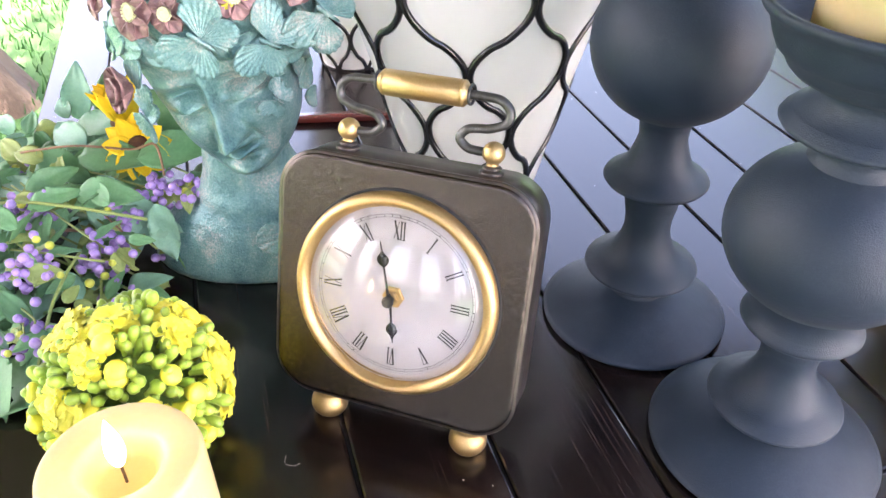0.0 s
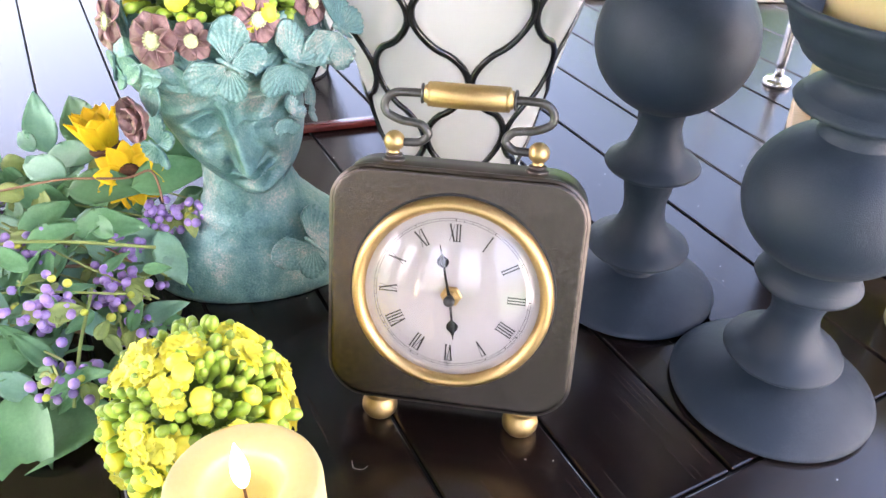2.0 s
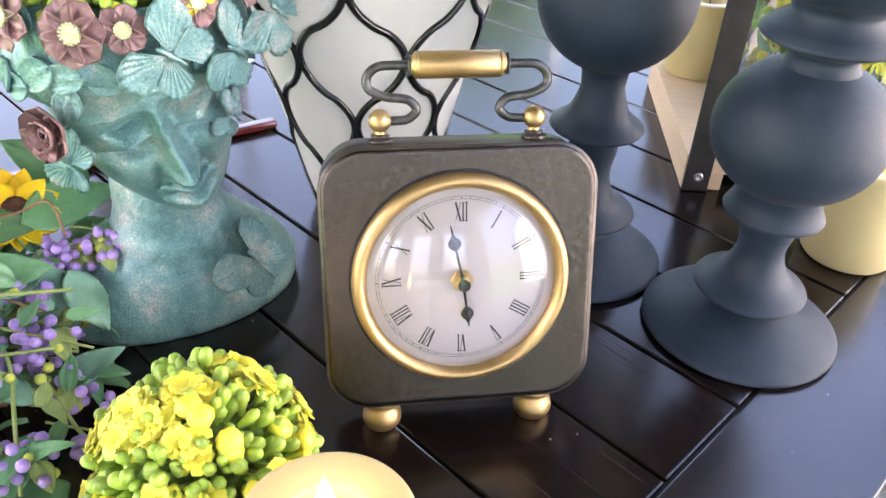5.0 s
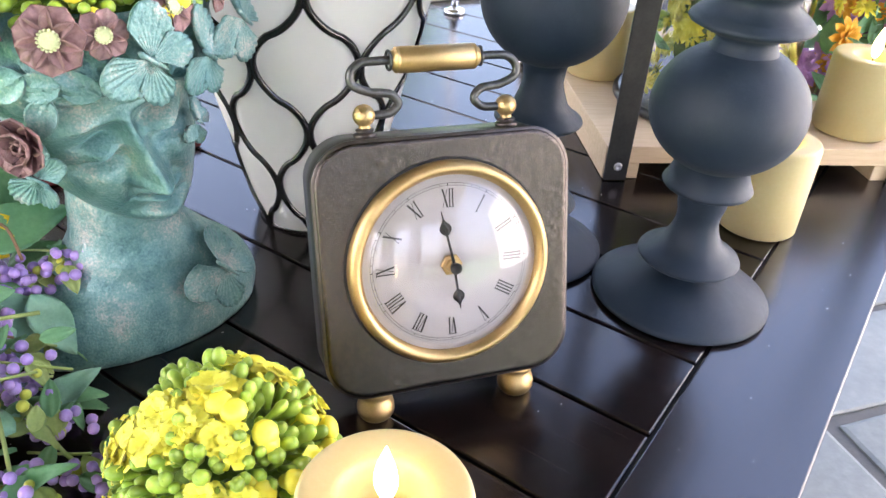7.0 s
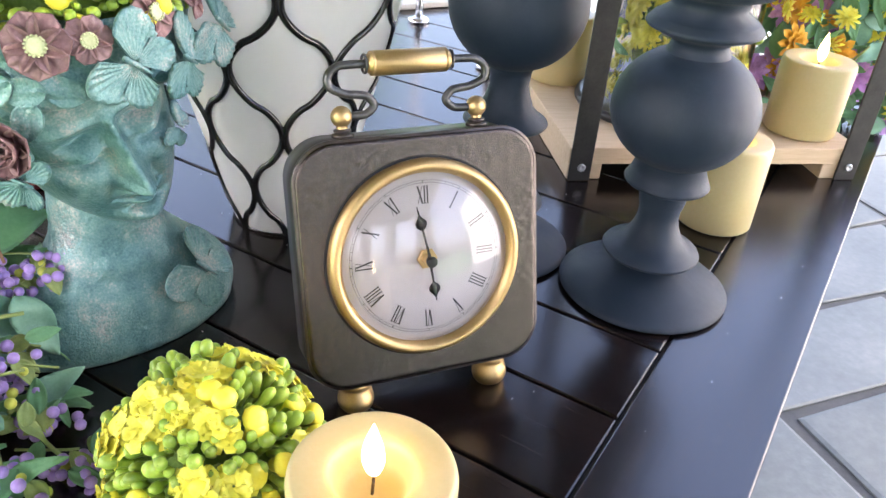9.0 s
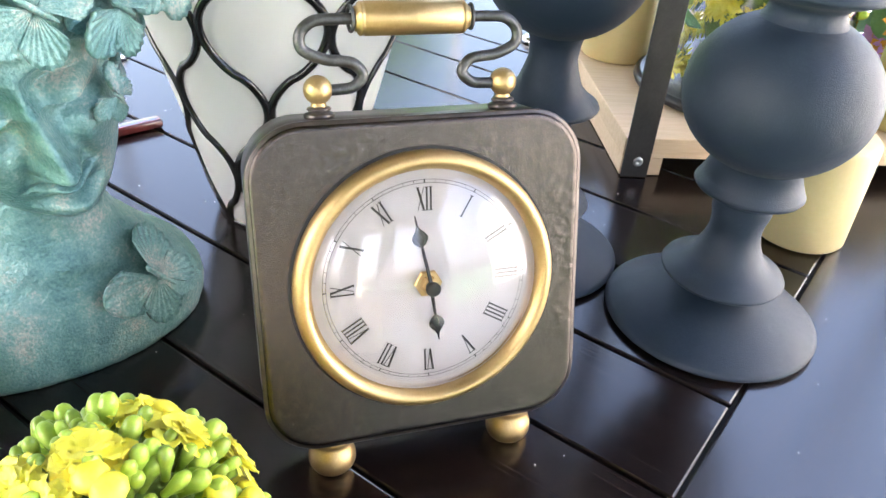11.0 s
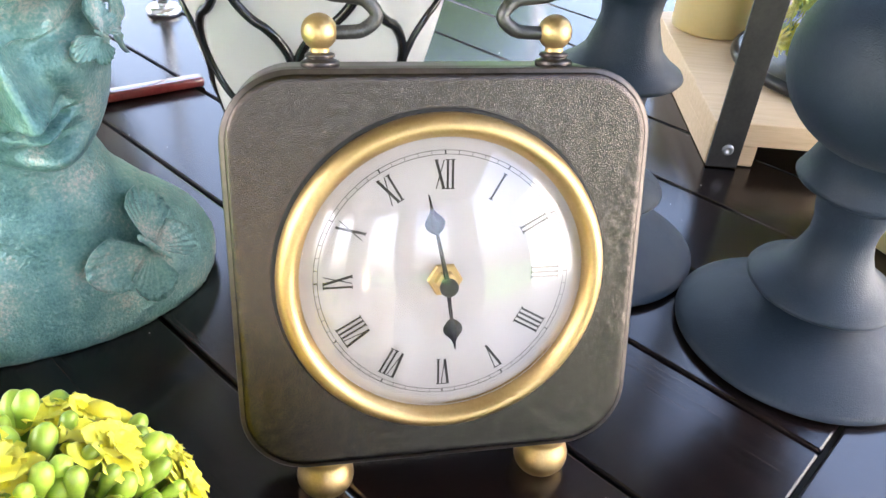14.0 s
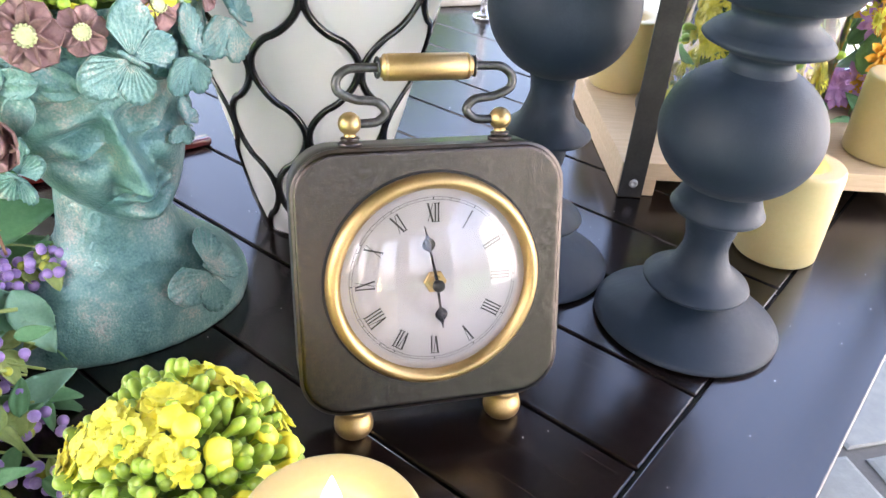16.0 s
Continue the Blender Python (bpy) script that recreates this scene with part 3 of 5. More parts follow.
far_p, far_cuts = pile([
    ("foot", [(r * 0.97, z) for r, z in base_p] + [(0.0215, 0.032)]),
    ("lower_ring", disc(0.0425, 0.0485, 0.012, 0.021, 0.0172) + [(0.0168, 0.082), (0.0170, 0.092), (0.0190, 0.103)]),
    ("upper_ring", disc(0.0372, 0.1255, 0.012, 0.020, 0.0172) + [(0.0166, 0.158), (0.0175, 0.168)]),
    ("ball", sphere_p(0.0570, 0.2260, 0.0545, 0.019, 0.0245)),
    ("neck_ring", [(0.0226, 0.281)] + flare(0.0435, 0.298, 0.012, 0.0225, 0.030)),
    ("dish", [(0.036, 0.307), (0.050, 0.3175), (0.0560, 0.3245), (0.0640, 0.339), (0.0655, 0.342), (0.0615, 0.344), (0.052, 0.3265), (0.0, 0.3245)])])
candle_holder(0.2350, 0.0610, near_p, near_cuts, "matte black turned candle holder with a ball stem and a dish")
candle_holder(0.1335, 0.1645, far_p, far_cuts, "tall matte black turned candle holder on a domed foot")

# ---- candles ----


def pillar_candle(x, y, z, r, h, flame=True, label=""):
    c = empty("pillar_candle", pose(x, y, z, 0, 0, random.uniform(0, 360)))
    tagged(c, label, "candle", group="ivory pillar candles")
    well = smooth_profile([(0, h - 0.0170), (r * 0.24, h - 0.0166), (r * 0.37, h - 0.0148), (r * 0.44, h - 0.0095), (r * 0.50, h - 0.0036), (r * 0.60, h - 0.0009), (r * 0.88, h), (r * 0.97, h - 0.0014), (r, h - 0.0055)], 5)
    prof = well + [(r, h * 0.5), (r, 0.003), (r - 0.002, 0.0006), (r * 0.8, 0.0), (0, 0.0)]
    bm = lathe(bmesh.new(), prof, 72)
    for v in bm.verts:
        w = noise.noise(v.co * 30 + Vector((x * 40, y * 30, 0))) * 0.0006
        v.co.z += w if v.co.z > 0.01 else 0
    bmesh.ops.recalc_face_normals(bm, faces=bm.faces)
    part("wax_body", bm, wax, c, "ivory wax with a melted hollow")
    part("wick", tube(bmesh.new(), spline([(0, 0, h - 0.0170), (0.0004, 0.0002, h - 0.006), (0.0002, 0.0, h - 0.001)], 4), 0.0008, 8), wick_mat, c)
    if flame:
        fl = smooth_profile([(0, 0.0), (0.0034, 0.003), (0.0056, 0.009), (0.0059, 0.014), (0.0047, 0.021), (0.0024, 0.028), (0.0006, 0.033), (0, 0.034)], 4)
        bm = lathe(bmesh.new(), fl, 24, pose(0.0, 0, h - 0.0045) @ Matrix.Diagonal((1, 0.8, 1, 1)))
        part("flame", bm, flame_mat, c, "glowing warm-white flame")
    return c


pillar_candle(-0.0835, -0.1575, TOP, 0.0410, 0.100, True, "lit ivory wax pillar candle standing on the dark table")
pillar_candle(0.3800, 0.1470, TOP, 0.0385, 0.093, True, "lit ivory pillar candle on the table beside the lantern")
pillar_candle(0.2350, 0.0610, TOP + 0.2762, 0.0400, 0.100, False, "ivory pillar candle standing in the black dish")

# ---- lattice glass vases ----


def lattice_vase(x, y, turn, sc, label):
    v = empty("lattice_vase", pose(x, y, TOP, 0, 0, turn))
    tagged(v, label, "vase", group="white lattice vases")

    def rad(z):
        return sc * (0.049 + 0.235 * (z / sc) + 0.12 * (z / sc) ** 2) if z < 0.25 * sc else sc * (0.11525 + 0.10 * (z / sc - 0.25) - 1.1 * (z / sc - 0.25) ** 2)

    H, ROW, N = 0.36 * sc, 0.0590 * sc, 7
    half = math.pi / N
    z_phase = 0.0825 * sc

    def line(j, z):
        """Angle of the j-th lead line at height z: it swings between touching its two neighbours."""
        w = math.sin(math.pi * (z - z_phase) / ROW)
        w = math.copysign(abs(w) ** 0.75, w)
        return half * (j + 0.5 + (0.47 if j % 2 else -0.47) * w)

    zs = np.linspace(0, H, 121)
    # opal panes between neighbouring lead lines
    for j in range(2 * N):
        seg = []
        for z in zs:
            a, b = line(j, z), line(j + 1, z)
            open_ = b - a > half * 0.075
            if open_:
                seg.append((z, a, b))
            if (not open_ or z == zs[-1]) and len(seg) > 2:
                bm = bmesh.new()
                rows = []
                for zz, a_, b_ in seg:
                    row = []
                    for k in range(7):
                        f = k / 6
                        th = a_ + (b_ - a_) * f
                        u = (zz - seg[0][0]) / (seg[-1][0] - seg[0][0])
                        bulge = 0.0022 * math.sin(math.pi * f) * math.sin(math.pi * u) * sc
                        r = rad(zz) + bulge
                        row.append(bm.verts.new((r * math.cos(th), r * math.sin(th), zz)))
                    rows.append(row)
                for p, q in zip(rows, rows[1:]):
                    for k in range(6):
                        bm.faces.new((p[k], p[k + 1], q[k + 1], q[k]))
                bmesh.ops.solidify(bm, geom=bm.faces[:], thickness=0.002)
                bmesh.ops.recalc_face_normals(bm, faces=bm.faces)
                part("pane", bm, opal, v)
            if not open_:
                seg = []
    for j in range(2 * N):
        pts = [((rad(z) + 0.0003) * math.cos(line(j, z)), (rad(z) + 0.0003) * math.sin(line(j, z)), z) for z in np.linspace(0, H, 130)]
        part("lead_line", tube(bmesh.new(), pts, 0.0031 * sc, 8), lead, v)
    bm = lathe(bmesh.new(), [(0, 0.001), (rad(0) - 0.003, 0.001), (rad(0) + 0.001, 0.0), (rad(0) + 0.002, 0.002), (rad(0), 0.0042), (rad(0) - 0.004, 0.0036), (0, 0.0036)], 48)
    part("foot_ring", bm, lead, v)
    return v


lattice_vase(-0.039, 0.273, 2.1, 1.0, "white opal glass vase with a black leaded lattice")
lattice_vase(-0.300, 0.560, 10.0, 0.85, "smaller white opal glass vase with black lattice")

# ---- wooden lantern stand ----
LAN = pose(0.272, 0.267, TOP, 0, 0, -13.2)
lan = empty("lantern_tray", LAN)
tagged(lan, "pale pine tray with black iron straps and flowers", "lantern tray")
LW, LD = 0.352, 0.27
bm = bmesh.new()
box(bm, (0.0, 0.0, 0.019), (LW, LD, 0.039), bevel=0.0012)
part("board", bm, pine, lan, smooth=False)
for x0, x1 in ((0.0, 0.040), (LW - 0.042, LW - 0.002)):
    bm = bmesh.new()
    box(bm, (x0 + 0.0006, 0.0015, 0.0), (x1, LD - 0.002, 0.0188), bevel=0.0012)
    part("runner", bm, pine, lan, smooth=False)
for x in (0.0135, LW - 0.012):
    bm = bmesh.new()
    box(bm, (x - 0.0125, -0.0036, 0.0005), (x + 0.0125, -0.0004, 0.42), bevel=0.0006)
    strap = part("strap", bm, strap_black, lan, "flat black iron strap", smooth=False)
    for zz in (0.0165,):
        s_ = lathe(bmesh.new(), [(0.0048, 0.0), (0.0046, 0.0008), (0.0036, 0.0016), (0.0020, 0.0014), (0.0012, 0.0006), (0, 0.0006)], 20, pose(x + 0.001, -0.0036, zz) @ Matrix.Rotation(math.pi / 2, 4, "X"))
        part("screw", s_, steel, strap, "steel screw head")
bm = bmesh.new()
box(bm, (0.001, -0.0036, 0.4202), (LW + 0.0005, -0.0004, 0.4232), bevel=0.0006)
part("strap_top", bm, strap_black, lan, smooth=False)


def lan_at(x, y, z=0.0393):
    return LAN @ Vector((x, y, z))


p = lan_at(0.302, 0.056)
pillar_candle(p.x, p.y, p.z, 0.0415, 0.088, True, "lit ivory pillar candle on the pine lantern tray")
p = lan_at(0.045, 0.225)
pillar_candle(p.x, p.y, p.z, 0.0385, 0.088, False, "ivory pillar candle at the back of the pine tray")

# ---- glass cylinder on a black plate with yellow mums inside ----
gp = lan_at(0.150, 0.126)
plate = obj("round_plate", lathe(bmesh.new(), smooth_profile([(0, 0.0), (0.085, 0.0), (0.102, 0.001), (0.106, 0.006), (0.104, 0.011), (0.099, 0.012), (0.094, 0.008), (0, 0.008)], 4), 72), mat("black_plastic", [(0.3, (0.01, 0.01, 0.012)), (0.7, (0.02, 0.02, 0.024))], 0.3))
plate.location = gp
tagged(plate, "round black plate under the glass on the tray", "plate")
bm = lathe(bmesh.new(), [(0.0935, 0.0), (0.0935, 0.20), (0.0925, 0.2012), (0.0915, 0.20), (0.0915, 0.0)], 72)
cyl = obj("glass_cylinder", bm, clear_glass)
cyl.location = gp + Vector((0, 0, 0.0085))
cyl.visible_shadow = False
tagged(cyl, "clear glass cylinder standing on a black plate", "glass cylinder")

# ---- dark red strip, chrome posts ----
strip = bmesh.new()
box(strip, (-0.24, -0.007, 0.0), (0.055, 0.007, 0.0085), bevel=0.0025, seg=3)
so = obj("lacquer_strip", strip, red_lacquer)
so.matrix_basis = pose(-0.185, 0.4145, TOP, 0, 0, 23.8)
tagged(so, "glossy dark red lacquered wooden strip on the table", "wood strip")


def post(x, y):
    o = obj("metal_post", lathe(bmesh.new(), smooth_profile([(0, 0), (0.016, 0.0), (0.0185, 0.001), (0.0185, 0.005), (0.015, 0.0085), (0.009, 0.010), (0.0068, 0.013), (0.0066, 0.03), (0.0066, 0.30), (0.0, 0.302)], 3), 28), chrome)
    o.location = (x, y, TOP)
    return tagged(o, "slim satin chrome post with a round foot", "post", group="chrome posts")


post(0.340, 0.634)
post(-0.188, 0.626)
post(0.318, 0.885)

# ---- pale bar at the far end of the table, with a made-up white panel behind ----
tray = empty("white_panel", pose(0.02, 0.918, TOP, 0, 0, 7.8))
tagged(tray, "low white panel between two beige bars", "tray")
bm = bmesh.new()
box(bm, (0.0, 0.016, 0.0), (0.58, 0.15, 0.007), bevel=0.002)
part("panel_base", bm, plaster, tray, "white painted base")
beige = mat("beige_rim_paint", [(0.3, (0.42, 0.38, 0.32)), (0.7, (0.54, 0.50, 0.43))], 0.5, scale=30, fine=300)
for x0, y0, x1, y1 in ((0.0, 0.0, 0.58, 0.018), (0.0, 0.148, 0.58, 0.165)):
    bm = bmesh.new()
    box(bm, (x0, y0, 0.0), (x1, y1, 0.011), bevel=0.0025, seg=3)
    part("rim", bm, beige, tray, "beige rim")

# ---- bust planter: one mesh ----
BUST = pose(-0.188, 0.145, TOP, 0, 0, 21.4)
bust = bmesh.new()


def gauss(x, s):
    return math.exp(-0.5 * (x / s) ** 2)


def lerp_table(rows, z):
    """Smooth values between the rows of a table whose first column is the height."""
    n = len(rows)
    if z <= rows[0][0]:
        return list(rows[0][1:])
    for i in range(n - 1):
        z0, z1 = rows[i][0], rows[i + 1][0]
        if z <= z1:
            h = z1 - z0
            t = (z - z0) / h
            out = []
            for k in range(1, len(rows[0])):
                p0, p1 = rows[i][k], rows[i + 1][k]
                m0 = (p1 - rows[i - 1][k]) / (z1 - rows[i - 1][0]) if i else (p1 - p0) / h
                m1 = (rows[i + 2][k] - p0) / (rows[i + 2][0] - z0) if i + 2 < n else (p1 - p0) / h
                out.append((2 * t ** 3 - 3 * t * t + 1) * p0 + (t ** 3 - 2 * t * t + t) * h * m0 + (3 * t * t - 2 * t ** 3) * p1 + (t ** 3 - t * t) * h * m1)
            return out
    return list(rows[-1][1:])


def ring_skin(bm, zs, fun, n, cap_low=False, cap_high=False):
    rows = [[bm.verts.new(fun(2 * math.pi * i / n, z)) for i in range(n)] for z in zs]
    for a, b in zip(rows, rows[1:]):
        for i in range(n):
            bm.faces.new((a[i], a[(i + 1) % n], b[(i + 1) % n], b[i]))
    if cap_low:
        bm.faces.new(rows[0][::-1])
    if cap_high:
        bm.faces.new(rows[-1])
    return rows


# torso and neck: z, centre x, centre y, half width, half depth
TORSO = [(0.0, -0.009, 0.004, 0.0915, 0.0600), (0.006, -0.009, 0.004, 0.0930, 0.0612), (0.022, -0.007, 0.004, 0.0890, 0.0585), (0.042, -0.006, 0.003, 0.0735, 0.0520), (0.060, -0.005, 0.003, 0.0540, 0.0455), (0.078, -0.006, 0.003, 0.0415, 0.0400), (0.100, -0.008, 0.003, 0.0355, 0.0360), (0.135, -0.009, 0.004, 0.0340, 0.0340), (0.165, -0.009, 0.004, 0.0400, 0.0400)]


def torso(a, z):
    cx, cy, hw, hd = lerp_table(TORSO, z)
    c, s = math.cos(a), math.sin(a)
    k = 1.0
    shoulder = 0.006 * gauss(z - 0.045, 0.018) * gauss(c - 1, 0.5)
    p = Vector((cx + (hw + shoulder) * c, cy + hd * s * k, z))
    p += Vector((c, s, 0)) * (0.0011 * noise.noise(p * 60) + 0.0007 * noise.noise(p * 240))
    # collar bones
    p.y -= 0.002 * gauss(z - 0.066 - 0.10 * abs(p.x + 0.006), 0.006) * (s < 0)
    return p


ring_skin(bust, np.linspace(0, 0.165, 92), torso, 240, cap_low=True)

# head: z, half width, front depth, back depth
HEAD = [(0.1000, 0.0110, 0.0360, 0.020), (0.1030, 0.0215, 0.0445, 0.030), (0.1080, 0.0300, 0.0500, 0.036), (0.1160, 0.0375, 0.0525, 0.040), (0.1280, 0.0445, 0.0530, 0.044), (0.1450, 0.0505, 0.0520, 0.050), (0.1650, 0.0545, 0.0505, 0.056), (0.1850, 0.0560, 0.0525, 0.060), (0.2050, 0.0560, 0.0550, 0.064), (0.2300, 0.0560, 0.0560, 0.068)]
FX = -0.0095
# the head leans a little to one side and bows
NOD = Matrix.Translation((0, 0, 0.165)) @ Matrix.Rotation(radians(-16), 4, "Y") @ Matrix.Rotation(radians(4), 4, "X") @ Matrix.Translation((0, 0, -0.165))


def head(a, z):
    hw, fd, bd = lerp_table(HEAD, z)
    c, s = math.cos(a), math.sin(a)
    e = 0.92
    x = hw * math.copysign(abs(c) ** e, c)
    y = (fd if s < 0 else bd) * math.copysign(abs(s) ** e, s)
    d = 0.0
    if s < 0:
        front = min(1.0, -s * 1.6)
        # nose, from bridge to tip, with wings
        if z > 0.135:
            t = min(1.0, max(0.0, (0.186 - z) / 0.044))
            rise = 0.0046 + 0.0118 * t ** 1.15
            under = min(1.0, max(0.0, (z - 0.1372) / 0.0038)) ** 0.7
            top = min(1.0, max(0.0, (0.196 - z) / 0.014))
            d += 1.15 * rise * gauss(x, 0.0030 + 0.0022 * t) * under * top
        for sx in (-1, 1):
            u = x - sx * 0.0212
            d += 0.0056 * gauss(x - sx * 0.0076, 0.0027) * gauss(z - 0.1418, 0.0031)
            d -= 0.0020 * gauss(x - sx * 0.0046, 0.0018) * gauss(z - 0.1380, 0.0013)
            # socket, closed lid with its lash line, fold above it and brow
            d -= 0.0052 * gauss(x - sx * 0.0140, 0.0070) * gauss(z - 0.1785, 0.0070)
            d -= 0.0050 * gauss(u - sx * 0.004, 0.0120) * gauss(z - 0.1640, 0.0035)
            d += 0.0084 * gauss(u, 0.0088) * gauss(z - 0.1722, 0.0048)
            d -= 0.0036 * gauss(z - (0.1672 + 6.0 * u * u), 0.0010) * gauss(u, 0.0085)
            d += 0.0020 * gauss(z - (0.1692 + 5.6 * u * u), 0.0009) * gauss(u, 0.0085)
            d -= 0.0026 * gauss(z - (0.1800 - 6.5 * u * u), 0.0010) * gauss(u, 0.0090)
            d += 0.0030 * gauss(z - (0.1895 - 5.0 * (x - sx * 0.019) ** 2), 0.0028) * gauss(x - sx * 0.020, 0.0115)
            d += 0.0050 * gauss(x - sx * 0.0270, 0.0100) * gauss(z - 0.1500, 0.0110)
            d -= 0.0032 * gauss(x - sx * 0.0150 - sx * 0.25 * (0.138 - z), 0.0032) * gauss(z - 0.136, 0.0075)
            d -= 0.0026 * gauss(x - sx * 0.0112, 0.0018) * gauss(z - 0.1298, 0.0022)
        # lips with a cupid's bow, philtrum, chin
        d += 0.0062 * gauss(z - (0.1338 - 7.0 * x * x + 0.0008 * gauss(abs(x) - 0.0035, 0.002)), 0.0017) * gauss(x, 0.0066)
        d += 0.0072 * gauss(z - (0.1262 + 7.0 * x * x), 0.0023) * gauss(x, 0.0068)
        d -= 0.0048 * gauss(z - (0.1300 - 2.0 * x * x), 0.0008) * gauss(x, 0.0085)
        d -= 0.0020 * gauss(x, 0.0014) * gauss(z - 0.1375, 0.0020)
        d -= 0.0050 * gauss(z - 0.1200, 0.0026) * gauss(x, 0.0100)
        d += 0.0056 * gauss(z - 0.1105, 0.0058) * gauss(x, 0.0095)
        y -= 1.5 * d * front
    p = Vector((x, y, z))
    p = p + Vector((c, s, 0)) * 0.0006 * noise.noise(p * 70)
    return Vector((FX, 0, 0)) + NOD @ p


# front half gets more columns than the back
HEAD_COLS = [math.pi + math.pi * i / 190 for i in range(190)] + [math.pi * i / 50 for i in range(50)]
hz = [0.1000, 0.1008, 0.1018] + list(np.linspace(0.1030, 0.1980, 230)) + list(np.linspace(0.2000, 0.2300, 12))
rows = [[bust.verts.new(head(a, z)) for a in HEAD_COLS] for z in hz]
nc = len(HEAD_COLS)
for ra, rb in zip(rows, rows[1:]):
    for i in range(nc):
        bust.faces.new((ra[i], ra[(i + 1) % nc], rb[(i + 1) % nc], rb[i]))
bust.faces.new(rows[0][::-1])

# hair and crown bowl, with waves, open at the top
CR = [(0.188, 0.0480, 0.054, 0.064), (0.196, 0.0600, 0.0600, 0.068), (0.206, 0.0665, 0.0640, 0.071), (0.222, 0.0700, 0.0665, 0.073), (0.234, 0.0715, 0.0680, 0.074), (0.241, 0.0720, 0.0685, 0.075), (0.2455, 0.0705, 0.0670, 0.074), (0.2470, 0.0670, 0.0640, 0.070)]


def hair_roll(c, z):
    """The hair is rolled thicker over one ear."""
    return 0.015 * gauss(c + 1, 0.55) * gauss(z - 0.202, 0.018)


def crown(a, z):
    hw, fd, bd = lerp_table(CR, z)
    c, s = math.cos(a), math.sin(a)
    p = Vector((-0.006 + hw * c, (fd if s < 0 else bd) * s, z)) + Vector((c, s, 0)) * hair_roll(c, z)
    # hair swept up and sideways
    strand = math.sin(a * 30 + z * 300 + 4 * noise.noise(p * 25)) * 0.0013
    clump = noise.noise(p * 45) * 0.0042
    lift = 0.012 * gauss(s + 1, 0.35) * gauss(z - 0.188, 0.008) - 0.013 * gauss(c + 1, 0.45) * gauss(z - 0.188, 0.009)
    return p + Vector((c, s, 0)) * (strand + clump) + Vector((0, 0, lift))


ring_skin(bust, np.linspace(0.188, 0.2470, 34), crown, 180)
ring_skin(bust, [0.2470, 0.2455, 0.234, 0.220], lambda a, z: Vector((-0.006 + (0.0670 - (0.2470 - z) * 0.08) * math.cos(a), (0.064 if math.sin(a) < 0 else 0.070) * math.sin(a), z)), 60, cap_high=False)


def lock(bm, pts, w0):
    """A tapered lock of hair along pts."""
    q = spline(pts, 7)
    n = len(q)
    return tube(bm, q, [w0 * (0.35 + 0.65 * math.sin(math.pi * (0.12 + 0.86 * i / n))) for i in range(n)], 8)


# hair locks swept from a parting over the brow to both sides
for sx in (-1, 1):
    for k in range(3, 9):
        f = k / 8
        z0 = 0.200 + 0.020 * f
        lock(bust, [(FX + 0.010 + sx * 0.002, -0.0585 - 0.002 * f, z0 + 0.004), (FX + sx * 0.020, -0.0560 - 0.003 * f, z0 - 0.002), (FX + sx * 0.041, -0.0400 - 0.004 * f, z0 - 0.010 + 0.004 * f), (FX + sx * 0.0585, -0.0150, z0 - 0.022 + 0.008 * f), (FX + sx * 0.0600, 0.0140, z0 - 0.038 + 0.012 * f)], 0.0044)


def leaf_grid(bm, m, length, width, cup=0.2, bend=0.3, n=10, k=5, mat_index=0, vein=0.0006, thick=0.0016, wave=0.0, round_tip=False):
    """A solid leaf along +y of m, face towards +z."""
    rows, lows = [], []
    for i in range(n + 1):
        t = i / n
        w = width * (math.sin(math.pi * min(1, t ** 0.75)) ** 0.85) / 2 + (0.0004 if 0 < i < n else 0)
        if round_tip:
            w = width / 2 * (0.22 + 0.78 * min(1.0, 1.15 * t ** 0.7)) * math.sqrt(max(0.0, 1 - t ** 7)) * (1 if i < n else 0.8)
        row, low = [], []
        for j in range(-k, k + 1):
            u = j / k
            z = cup * width * (u * u) * math.sin(math.pi * t) - bend * length * t * t + vein * math.sin(t * 34 + abs(u) * 9) * (1 - abs(u)) + (0.0012 * gauss(u, 0.12) if thick else 0) + wave * math.sin(t * 9 + u * 2)
            row.append(bm.verts.new(m @ Vector((u * w, t * length, z))))
            low.append(bm.verts.new(m @ Vector((u * w * 0.96, t * length, z - thick))))
        rows.append(row)
        lows.append(low)
    faces = []
    for i in range(n):
        for j in range(2 * k):
            faces.append(bm.faces.new((rows[i][j], rows[i][j + 1], rows[i + 1][j + 1], rows[i + 1][j])))
            faces.append(bm.faces.new((lows[i][j + 1], lows[i][j], lows[i + 1][j], lows[i + 1][j + 1])))
        faces.append(bm.faces.new((rows[i][0], rows[i + 1][0], lows[i + 1][0], lows[i][0])))
        faces.append(bm.faces.new((rows[i + 1][-1], rows[i][-1], lows[i][-1], lows[i + 1][-1])))
    for f in faces:
        f.material_index = mat_index
    return bm


def facing(p, normal, spin=0.0):
    """A frame at p whose z looks along normal and whose y leans up, turned by spin degrees."""
    z = Vector(normal).normalized()
    x = Vector((0, 0, 1)).cross(z)
    x = x.normalized() if x.length > 1e-4 else Vector((1, 0, 0))
    y = z.cross(x)
    m = Matrix((x, y, z)).transposed().to_4x4()
    return Matrix.Translation(p) @ m @ Matrix.Rotation(radians(spin), 4, "Z")


